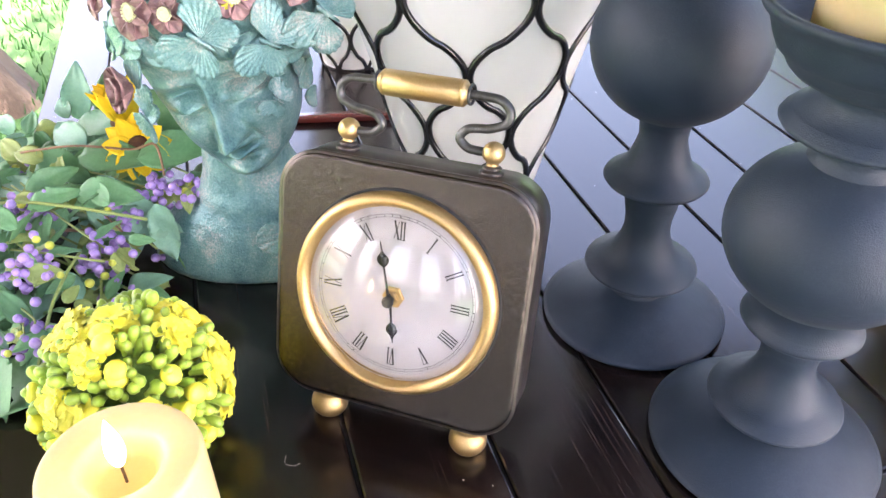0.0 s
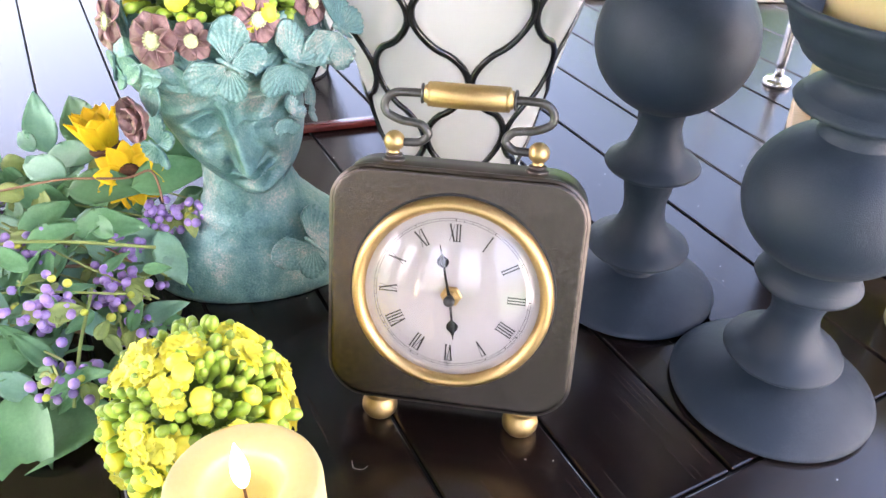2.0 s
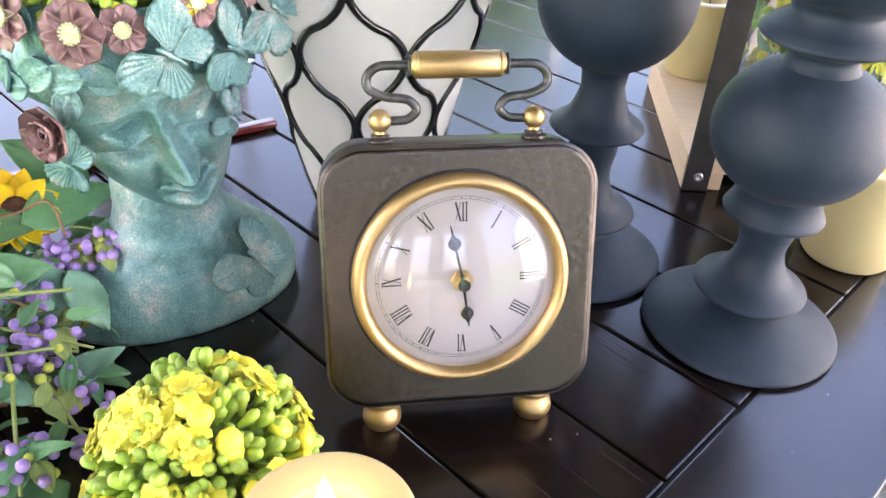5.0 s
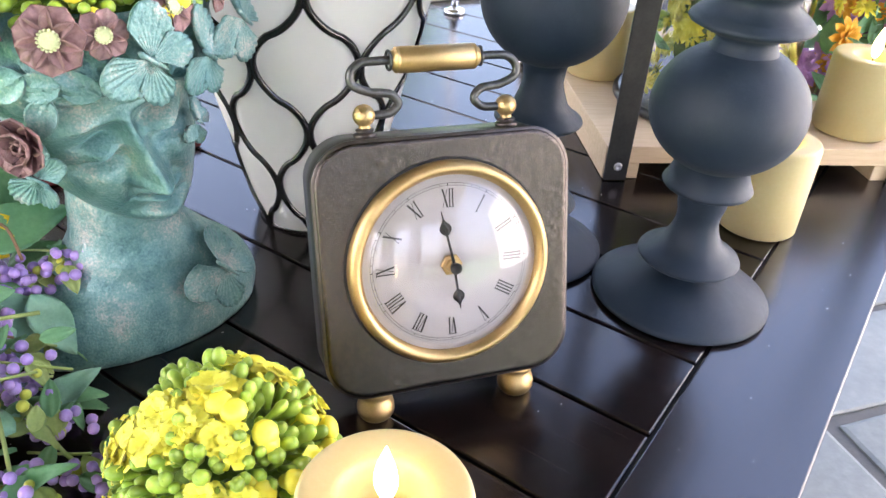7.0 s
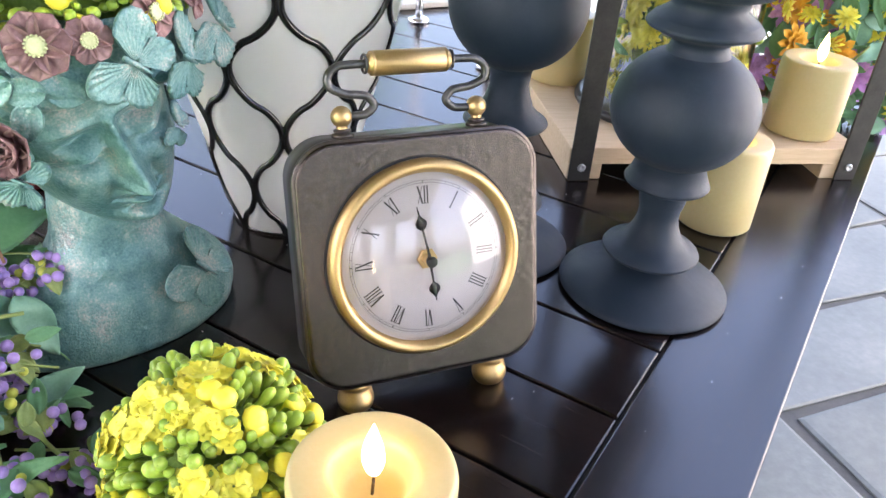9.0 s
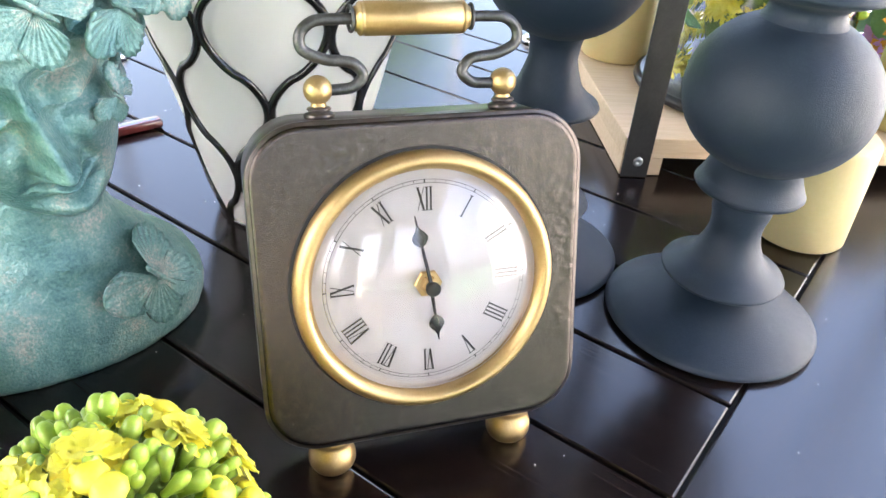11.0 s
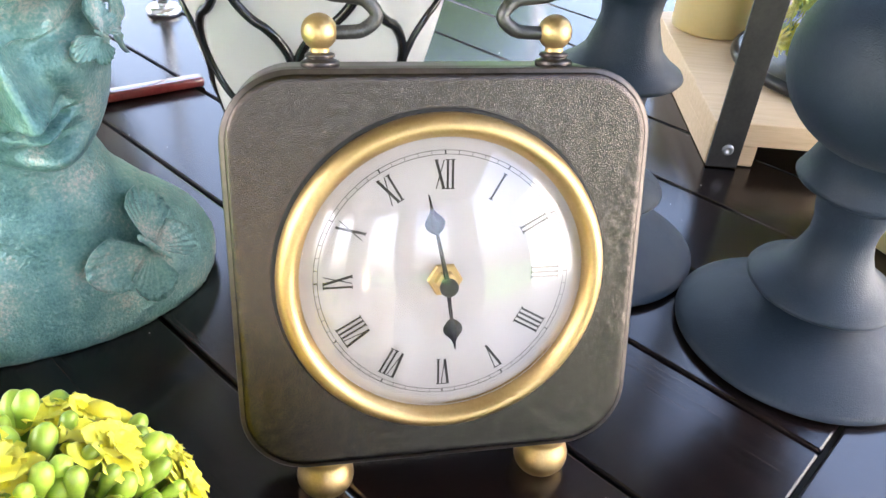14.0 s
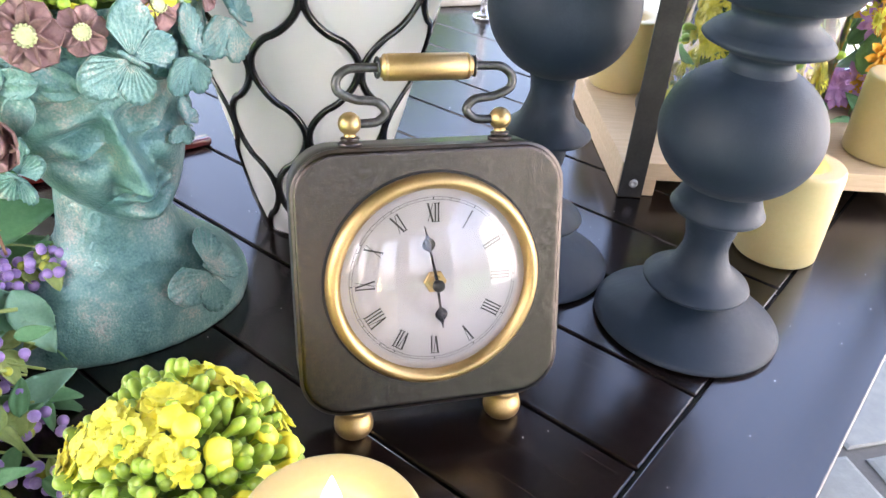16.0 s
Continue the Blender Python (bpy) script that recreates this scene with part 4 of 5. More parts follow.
def poppy(bm, m, r, petals=6):
    for k in range(petals):
        mm = m @ Matrix.Rotation(2 * math.pi * k / petals + 0.2, 4, "Z") @ Matrix.Rotation(radians(22), 4, "X")
        leaf_grid(bm, mm, r, r * 1.02, cup=0.28, bend=0.28, n=8, k=5, mat_index=1, vein=0.0005, thick=0.0014, round_tip=True)
    lathe(bm, [(r * 0.30, 0.0005), (r * 0.31, 0.0035), (r * 0.24, 0.0052), (r * 0.13, 0.0042), (0, 0.0048)], 18, m, 2)
    for k in range(16):
        a = 2 * math.pi * k / 16
        lathe(bm, [(0, 0.0062), (0.0009, 0.0055), (0.0009, 0.0042), (0, 0.0036)], 5, m @ Matrix.Translation((0.30 * r * math.cos(a), 0.30 * r * math.sin(a), 0.0)), 2)


def rosette(bm, m, r):
    for ring, (n, tilt, ln) in enumerate(((6, 25, 1.0), (5, 52, 0.85), (4, 75, 0.62))):
        for k in range(n):
            mm = m @ Matrix.Rotation(2 * math.pi * k / n + ring * 0.6, 4, "Z") @ Matrix.Translation((0, r * 0.10, 0)) @ Matrix.Rotation(radians(tilt), 4, "X")
            leaf_grid(bm, mm, r * ln, r * 1.05 * ln, cup=0.35, bend=-0.25, n=7, k=4, mat_index=1, thick=0.0014, round_tip=True)


def butterfly(bm, m, r, fold=25):
    for sx in (-1, 1):
        for ang, ln, wd in ((60, 1.0, 0.98), (130, 0.80, 0.92)):
            mm = m @ Matrix.Rotation(radians(fold * sx), 4, "Y") @ Matrix.Rotation(radians(-sx * ang), 4, "Z")
            rows = []
            for i in range(9):
                t = i / 8
                row = []
                for j in range(33):
                    u = j / 32 - 0.5
                    ang2 = u * wd * 1.5
                    edge = ln * r * (0.80 + 0.20 * math.cos(u * 4.6)) * (1 + 0.008 * math.cos(u * 50))
                    rib = 0.00038 * math.cos(u * 2 * math.pi * 8) * (0.4 + t)
                    row.append(bm.verts.new(mm @ Vector((edge * t * math.sin(ang2), edge * t * math.cos(ang2) + 0.001, rib + 0.0012 + 0.12 * r * t * t))))
                rows.append(row)
            low = [[bm.verts.new(v.co - (m.to_3x3() @ Vector((0, 0, 0.0022)))) for v in row] for row in rows]
            for i in range(8):
                for j in range(32):
                    bm.faces.new((rows[i][j], rows[i][j + 1], rows[i + 1][j + 1], rows[i + 1][j]))
                    bm.faces.new((low[i][j + 1], low[i][j], low[i + 1][j], low[i + 1][j + 1]))
            for j in range(32):
                bm.faces.new((rows[8][j], rows[8][j + 1], low[8][j + 1], low[8][j]))
            for i in range(8):
                bm.faces.new((rows[i][0], rows[i + 1][0], low[i + 1][0], low[i][0]))
                bm.faces.new((rows[i + 1][-1], rows[i][-1], low[i][-1], low[i + 1][-1]))
    lathe(bm, [(0, -0.36 * r), (0.03 * r, -0.3 * r), (0.055 * r, 0), (0.045 * r, 0.16 * r), (0.06 * r, 0.22 * r), (0.035 * r, 0.29 * r), (0, 0.31 * r)], 10, m @ Matrix.Translation((0, 0, 0.002)) @ Matrix.Rotation(-math.pi / 2, 4, "X"))


def out_at(a, up=0.15):
    return Vector((math.cos(radians(a)), math.sin(radians(a)), up))


def on_crown(a, z, off=0.003):
    hw, fd, bd = lerp_table(CR, z)
    c, s = math.cos(radians(a)), math.sin(radians(a))
    off += hair_roll(c, z)
    return Vector((-0.006 + (hw + off) * c, ((fd if s < 0 else bd) + off) * s, z))


# ornaments round the crown, all of one casting
poppy(bust, facing(on_crown(-122, 0.2375, 0.006), out_at(-122, 0.25), 10), 0.0185, 7)
poppy(bust, facing(on_crown(-103, 0.2390, 0.005), out_at(-103, 0.2), 30), 0.0135, 6)
poppy(bust, facing(on_crown(-70, 0.2470, 0.004), out_at(-72, 0.25), 0), 0.0155, 6)
poppy(bust, facing(on_crown(-34, 0.2480, 0.005), out_at(-36, 0.35), 15), 0.0165, 6)
poppy(bust, facing(on_crown(-150, 0.2430, 0.009), out_at(-152, 0.3), 5), 0.0185, 6)
poppy(bust, facing(on_crown(170, 0.2430, 0.006), out_at(170, 0.3), 5), 0.0165, 6)
poppy(bust, facing(on_crown(20, 0.2480, 0.006), out_at(20, 0.3), 5), 0.0165, 6)
poppy(bust, facing(on_crown(100, 0.2440, 0.006), out_at(100, 0.3), 5), 0.0165, 6)
rosette(bust, facing((-0.0680, -0.0520, 0.1785), out_at(-140, 0.1), 0), 0.0190)
butterfly(bust, facing(on_crown(-88, 0.2240, 0.014), out_at(-84, 0.10), 52), 0.0310, 10)
butterfly(bust, facing(on_crown(-57, 0.2150, 0.011), out_at(-52, 0.10), 56), 0.0285, 12)
butterfly(bust, facing(on_crown(-27, 0.2260, 0.020), out_at(-48, 0.2), 48), 0.0340, 24)
butterfly(bust, facing((0.0340, -0.0470, 0.1650), (0.60, -0.8, 0.1), 50), 0.0160, 16)
butterfly(bust, facing((-0.0660, -0.0420, 0.1500), (-0.70, -0.70, 0.1), 70), 0.0230, 16)
butterfly(bust, facing((0.0390, -0.0535, 0.0515), (0.36, -0.76, 0.54), 30), 0.0340, 24)
for a, z, ln, sp in ((-108, 0.2040, 0.031, 62), (-122, 0.2120, 0.030, 95), (-135, 0.2180, 0.034, 120), (-128, 0.2050, 0.030, 155), (-160, 0.2150, 0.034, 140), (-150, 0.2020, 0.030, 100), (-75, 0.2080, 0.026, -60), (-48, 0.2020, 0.028, -100), (-20, 0.2060, 0.032, -130), (-12, 0.2180, 0.034, -80), (-20, 0.1900, 0.028, -150), (5, 0.2050, 0.034, -120), (-5, 0.2350, 0.030, -20), (-143, 0.2340, 0.026, 40), (-172, 0.2050, 0.032, 80)):
    leaf_grid(bust, facing(on_crown(a, z, 0.0035), out_at(a, 0.1), sp), ln, ln * 0.58, cup=0.12, bend=0.22, n=12, k=6, vein=0.0007, thick=0.0022)
for x, y, z, nx, ny, sp in ((0.0470, -0.0150, 0.1600, 0.9, -0.4, -60), (0.0490, -0.0060, 0.1480, 0.95, -0.3, -110), (0.0480, 0.0040, 0.1700, 0.95, -0.2, -80), (-0.0660, -0.0300, 0.1620, -0.8, -0.6, 120)):
    leaf_grid(bust, facing((x, y, z), (nx, ny, 0.1), sp), 0.028, 0.017, cup=0.15, bend=0.2, n=10, k=5, vein=0.0007, thick=0.002)
bo = obj("bust_planter", bust, [verdigris, plum_patina, cream_paint])
bo.matrix_basis = BUST
tagged(bo, "verdigris green bust planter with a flower crown", "bust planter")

# ---- flower balls ----


def drop(bm, r, l, n=8):
    """A bud: a drop along +z."""
    return lathe(bm, smooth_profile([(r * 0.5, 0), (r * 0.66, l * 0.3), (r * 0.96, l * 0.58), (r, l * 0.72), (r * 0.78, l * 0.9), (r * 0.3, l), (0, l * 0.985)], 2), n)


def petal_flower(bm, r, n=5, layers=2, tilt=20, flat=0.9, cup=0.25):
    for ly in range(layers):
        for k in range(n):
            mm = Matrix.Rotation(2 * math.pi * (k + 0.5 * ly) / n, 4, "Z") @ Matrix.Translation((0, 0.0006, 0.0004 + 0.0012 * ly)) @ Matrix.Rotation(radians(tilt + 22 * ly), 4, "X")
            leaf_grid(bm, mm, r * (1 - 0.22 * ly), r * flat * (1 - 0.15 * ly), cup=cup, bend=cup, n=5, k=2, vein=0, thick=0.0, wave=0.0006, round_tip=True)
    return bm


buds = [mesh_of("bud", drop(bmesh.new(), 0.0028 + 0.0004 * k, 0.0125 + 0.0012 * k), bud_green) for k in range(3)]
ybud = mesh_of("yellow_bud", drop(bmesh.new(), 0.0068, 0.0135, 10), bud_yellow)
blooms = [mesh_of("bloom", petal_flower(bmesh.new(), 0.0100 + 0.0014 * k, 5, 2, 3, 1.0, 0.10), petal_yellow) for k in range(2)]
stalk = mesh_of("stalk", lathe(bmesh.new(), [(0.0011, 0), (0.0011, 0.02)], 5), stem_green)


def flower_ball(c, r, n, seed, label, up_only=False):
    rnd = random.Random(seed)
    t = empty("flower_ball", pose(*c))
    tagged(t, label, "flower ball", group="yellow flower balls")
    bm = bmesh.new()
    bmesh.ops.create_icosphere(bm, subdivisions=3, radius=r * 0.74)
    for v in bm.verts:
        v.co *= 1 + 0.10 * noise.noise(v.co * 90)
    part("core", bm, moss_core, t)
    heads = []
    for k in range(22 if not up_only else 14):
        z = rnd.uniform(-0.35, 1) if not up_only else rnd.uniform(0.2, 1)
        a = rnd.uniform(0, 2 * math.pi)
        q = math.sqrt(1 - z * z)
        heads.append((Vector((q * math.cos(a), q * math.sin(a), z)), rnd.uniform(0.12, 0.25)))
    for i in range(n):
        z = 1 - 2 * (i + 0.5) / n
        if z < (-0.75 if not up_only else 0.08):
            continue
        a = i * 2.39996
        q = math.sqrt(max(0, 1 - z * z))
        d = Vector((q * math.cos(a), q * math.sin(a), z))
        d = (d + Vector([rnd.gauss(0, 0.07) for _ in range(3)])).normalized()
        near = min((d - h).length / s_ for h, s_ in heads)
        spin = Matrix.Rotation(rnd.uniform(0, 6.28), 4, "Z")
        tilt = (d + Vector([rnd.gauss(0, 0.22) for _ in range(3)])).normalized().to_track_quat("Z", "Y").to_matrix().to_4x4()
        if near < 1.0 and rnd.random() < 0.60:
            piece("bloom", blooms[i % 2], Matrix.Translation(d * r * rnd.uniform(1.05, 1.15)) @ tilt @ spin @ Matrix.Scale(rnd.uniform(0.85, 1.2), 4), t)
        elif rnd.random() < 0.085:
            piece("yellow_bud", ybud, Matrix.Translation(d * r * rnd.uniform(0.92, 1.0)) @ tilt @ spin, t)
        else:
            piece("bud", buds[i % 3], Matrix.Translation(d * r * rnd.uniform(0.80, 0.98)) @ tilt @ spin @ Matrix.Scale(rnd.uniform(0.85, 1.2), 4), t)
    return t


flower_ball((-0.1490, -0.0795, 0.8000), 0.0497, 760, 4, "round ball of yellow blossoms and green buds")
flower_ball((-0.1930, 0.1450, 0.9880), 0.0650, 1150, 9, "yellow blossom ball set in the bust planter", True)

# ---- garland of leaves, berries and sunflowers ----


def leaf_mesh(name, length, width, material, bend, wave=0.0015):
    return mesh_of(name, leaf_grid(bmesh.new(), Matrix.Identity(4), length, width, cup=0.16, bend=bend, n=12, k=4, vein=0.0005, thick=0.0004, wave=wave), material)


LEAVES = [leaf_mesh("leaf", 0.062, 0.030, leaf_blue, 0.25), leaf_mesh("leaf", 0.070, 0.034, leaf_green, 0.18), leaf_mesh("leaf", 0.052, 0.027, leaf_blue, 0.45), leaf_mesh("leaf", 0.055, 0.024, leaf_green, 0.35)]
SMALL = [leaf_mesh("leaflet", 0.020, 0.012, stem_green, 0.3, 0.0004), leaf_mesh("leaflet", 0.026, 0.011, leaf_green, 0.2, 0.0005)]
RIBBON = leaf_mesh("ribbon_leaf", 0.085, 0.042, leaf_blue, 0.10, 0.004)
bm = bmesh.new()
bmesh.ops.create_icosphere(bm, subdivisions=2, radius=0.0036)
BERRY = mesh_of("berry", bm, berry_purple)
bm = bmesh.new()
bmesh.ops.create_icosphere(bm, subdivisions=2, radius=0.0032)
LIME = mesh_of("lime_berry", bm, berry_lime)


def sunflower(parent, m, r, cupped):
    f = new("sunflower_head")
    f.parent = parent
    f.matrix_basis = m
    pet = mesh_of("petal", leaf_grid(bmesh.new(), Matrix.Identity(4), r, r * 0.66, cup=0.25, bend=-0.1, n=8, k=3, vein=0.0003, thick=0.0004), sun_petal)
    for k in range(13):
        piece("petal", pet, Matrix.Rotation(2 * math.pi * k / 13, 4, "Z") @ Matrix.Translation((0, r * 0.22, 0.001 * (k % 2))) @ Matrix.Rotation(radians(cupped + 8 * (k % 2)), 4, "X"), f)
    part("disc", lathe(bmesh.new(), smooth_profile([(r * 0.36, 0), (r * 0.38, 0.003), (r * 0.28, 0.006), (r * 0.12, 0.005), (0, 0.004)], 3), 24), sun_disc, f)
    return f


def berry_cluster(parent, c, n, spread, rnd, along=(1, 0, 0)):
    ax = Vector(along)
    done = []
    tries = 0
    n = round(n * 1.35)
    while len(done) < n and tries < 4000:
        tries += 1
        q = Vector([rnd.gauss(0, 1) for _ in range(3)])
        q = Vector((q.x, q.y, q.z * 0.8)) * spread * 0.85 + ax * rnd.uniform(-1, 1) * spread * 0.9
        if all((q - o).length > 0.0060 for o in done):
            done.append(q)
    for i, q in enumerate(done):
        lime = rnd.random() < 0.16
        piece("lime_berry" if lime else "berry", LIME if lime else BERRY, Matrix.Translation(Vector(c) + q) @ Matrix.Scale(rnd.uniform(0.85, 1.15), 4), parent)
    top = max(done, key=lambda q: q.z)
    tube_pts = spline([Vector(c) + top * 0.4, Vector(c) + Vector((-0.01, 0.01, 0.006)), Vector(c) + Vector((-0.035, 0.02, 0.004))], 5)
    part("berry_stem", tube(bmesh.new(), tube_pts, 0.0009, 6), stem_green, parent)
    for k in range(5):
        d = Vector((rnd.gauss(0, 1), rnd.gauss(0, 1), rnd.gauss(0.2, 0.5))).normalized()
        piece("leaflet", SMALL[k % 2], facing(Vector(c) + d * spread * 1.3, (d.x * 0.4, d.y * 0.4 - 0.3, 0.8), rnd.uniform(0, 360)), parent)


rnd = random.Random(21)
gar = empty("flower_garland", pose(0, 0, 0))
tagged(gar, "artificial garland of sage leaves, purple berries and sunflowers", "garland")
for c, n, sp in (((-0.236, 0.119, 0.815), 18, 0.0075), ((-0.267, 0.113, 0.812), 24, 0.0085), ((-0.270, 0.034, 0.794), 36, 0.0120), ((-0.295, -0.010, 0.810), 36, 0.0110), ((-0.352, 0.050, 0.812), 26, 0.0095), ((-0.282, 0.078, 0.800), 18, 0.0085), ((-0.260, -0.050, 0.783), 24, 0.0095), ((-0.243, 0.038, 0.760), 7, 0.0050), ((-0.440, 0.128, 0.798), 16, 0.0085), ((-0.226, -0.020, 0.757), 17, 0.0080), ((-0.286, 0.150, 0.824), 12, 0.007), ((-0.246, 0.010, 0.772), 14, 0.0085), ((-0.249, 0.098, 0.772), 16, 0.008)):
    berry_cluster(gar, c, n, sp, rnd, (rnd.uniform(0.2, 1), rnd.uniform(-0.6, 0.6), rnd.uniform(-0.3, 0.3)))
sunflower(gar, facing((-0.338, 0.168, 0.838), (-0.15, 0.0, 0.95)), 0.038, 60)
sunflower(gar, facing((-0.297, 0.133, 0.838), (0.42, -0.80, 0.45)), 0.0255, 14)
sunflower(gar, facing((-0.350, -0.030, 0.800), (0.2, -0.8, 0.5)), 0.022, 30)
for p, nrm, sp, k in (((-0.415, 0.190, 0.815), (0.3, -0.8, 0.5), 10, 0), ((-0.408, 0.125, 0.800), (0.4, -0.7, 0.6), 160, 0), ((-0.365, 0.140, 0.822), (0.2, -0.6, 0.8), 60, 2), ((-0.340, 0.105, 0.835), (0.1, -0.6, 0.8), -85, 1), ((-0.290, 0.118, 0.835), (0.2, -0.5, 0.8), -75, 1), ((-0.330, 0.085, 0.815), (0.2, -0.5, 0.8), -95, 2), ((-0.375, 0.085, 0.805), (0.1, -0.5, 0.85), 95, 0), ((-0.405, 0.080, 0.795), (0.2, -0.6, 0.8), 80, 1), ((-0.343, 0.010, 0.805), (0.3, -0.6, 0.7), 110, 0), ((-0.300, -0.030, 0.790), (0.3, -0.5, 0.8), 100, 1), ((-0.318, -0.045, 0.800), (0.3, -0.5, 0.8), 70, 2), ((-0.440, 0.160, 0.800), (0.2, -0.6, 0.8), 85, 3), ((-0.255, 0.165, 0.835), (0.5, -0.7, 0.4), 40, 1), ((-0.245, 0.150, 0.812), (0.6, -0.7, 0.3), -150, 2), ((-0.360, 0.180, 0.828), (0.1, -0.6, 0.8), 30, 1), ((-0.300, 0.170, 0.845), (0.2, -0.8, 0.5), -60, 2), ((-0.430, 0.060, 0.790), (0.2, -0.5, 0.8), 120, 0), ((-0.390, 0.020, 0.795), (0.2, -0.6, 0.7), 100, 3), ((-0.370, -0.020, 0.790), (0.3, -0.6, 0.7), 60, 1)):
    piece("leaf", LEAVES[k], facing(p, nrm, sp) @ Matrix.Scale(rnd.uniform(0.9, 1.1), 4), gar)
# top layer of bright leaves and sprays
for k in range(44):
    p = Vector((-0.295 - 0.17 * rnd.random(), -0.02 + 0.21 * rnd.random(), 0.802 + 0.030 * rnd.random()))
    piece("leaf", LEAVES[k % 4], facing(p, (rnd.gauss(0.15, 0.25), rnd.gauss(-0.65, 0.2), 0.7), rnd.choice((-80, 70, 100, 150, -120, 30)) + rnd.gauss(0, 15)) @ Matrix.Scale(rnd.uniform(0.55, 0.9), 4), gar)
for k in range(60):
    p = Vector((-0.275 - 0.18 * rnd.random(), -0.03 + 0.20 * rnd.random(), 0.795 + 0.030 * rnd.random()))
    piece("leaflet", SMALL[k % 2], facing(p, (rnd.gauss(0.1, 0.4), rnd.gauss(-0.5, 0.3), 0.7), rnd.uniform(0, 360)) @ Matrix.Scale(rnd.uniform(0.9, 1.6), 4), gar)
# the broad curling leaf by the bust and the large dark leaf on the table
piece("ribbon_leaf", RIBBON, facing((-0.315, 0.075, 0.808), (0.25, -0.75, 0.6), -105), gar)
piece("ribbon_leaf", RIBBON, facing((-0.258, 0.092, 0.812), (0.35, -0.75, 0.5), 195) @ Matrix.Scale(0.6, 4), gar)
piece("ribbon_leaf", RIBBON, facing((-0.275, 0.085, 0.800), (0.6, -0.6, 0.5), 150) @ Matrix.Scale(0.6, 4), gar)
big = leaf_mesh("broad_leaf", 0.11, 0.055, leaf_green, 0.05, 0.002)
piece("broad_leaf", big, facing((-0.235, -0.050, 0.762), (-0.1, -0.25, 0.95), 150), gar)
piece("broad_leaf", big, facing((-0.300, -0.060, 0.775), (0.1, -0.45, 0.85), 200) @ Matrix.Scale(0.8, 4), gar)
for k in range(90):
    p = Vector((-0.25 - 0.21 * rnd.random(), -0.06 + 0.24 * rnd.random(), 0.760 + 0.036 * rnd.random()))
    if p.x > -0.285 and p.y > 0.05:
        p.x -= 0.05
    piece("leaf", LEAVES[k % 4], facing(p, (rnd.gauss(0.1, 0.4), rnd.gauss(-0.5, 0.3), 0.8), rnd.uniform(0, 360)) @ Matrix.Scale(rnd.uniform(0.45, 0.75), 4), gar)
for k in range(110):
    p = Vector((-0.24 - 0.22 * rnd.random(), -0.05 + 0.21 * rnd.random(), 0.765 + 0.05 * rnd.random()))
    if p.x > -0.28 and p.y > 0.06:
        p.x -= 0.05
    piece("leaflet", SMALL[k % 2], facing(p, (rnd.gauss(0.1, 0.5), rnd.gauss(-0.4, 0.4), 0.7), rnd.uniform(0, 360)) @ Matrix.Scale(rnd.uniform(0.8, 1.5), 4), gar)
for k in range(14):
    a = Vector((-0.47 + 0.06 * rnd.random(), -0.02 + 0.2 * rnd.random(), 0.775 + 0.04 * rnd.random()))
    b = Vector((-0.27 + 0.04 * rnd.random(), -0.02 + 0.15 * rnd.random(), 0.765 + 0.05 * rnd.random()))
    mid = (a + b) / 2 + Vector((0, rnd.gauss(0, 0.015), rnd.uniform(0.0, 0.02)))
    part("stem", tube(bmesh.new(), spline([a, mid, b], 6), rnd.uniform(0.0008, 0.0016), 6), twig_brown if k % 7 == 0 else stem_green, gar)
part("stem", tube(bmesh.new(), spline([(-0.40, 0.10, 0.83), (-0.34, 0.105, 0.845), (-0.295, 0.12, 0.842), (-0.27, 0.122, 0.85), (-0.262, 0.115, 0.825)], 6), 0.0011, 6), twig_brown, gar)
part("stem", tube(bmesh.new(), spline([(-0.285, 0.03, 0.80), (-0.270, 0.0, 0.805), (-0.262, -0.03, 0.795), (-0.258, -0.06, 0.765)], 6), 0.0013, 6), stem_green, gar)
part("stem", tube(bmesh.new(), spline([(-0.262, 0.02, 0.785), (-0.248, 0.0, 0.775), (-0.238, -0.012, 0.765), (-0.226, -0.02, 0.757)], 6), 0.0013, 6), stem_green, gar)
# weight of the garland lies on the table through its lowest twigs
part("stem", tube(bmesh.new(), spline([(-0.44, 0.12, 0.79), (-0.38, 0.06, 0.7535), (-0.32, 0.03, 0.7525), (-0.28, 0.0, 0.78)], 6), 0.0024, 6), twig_brown, gar)

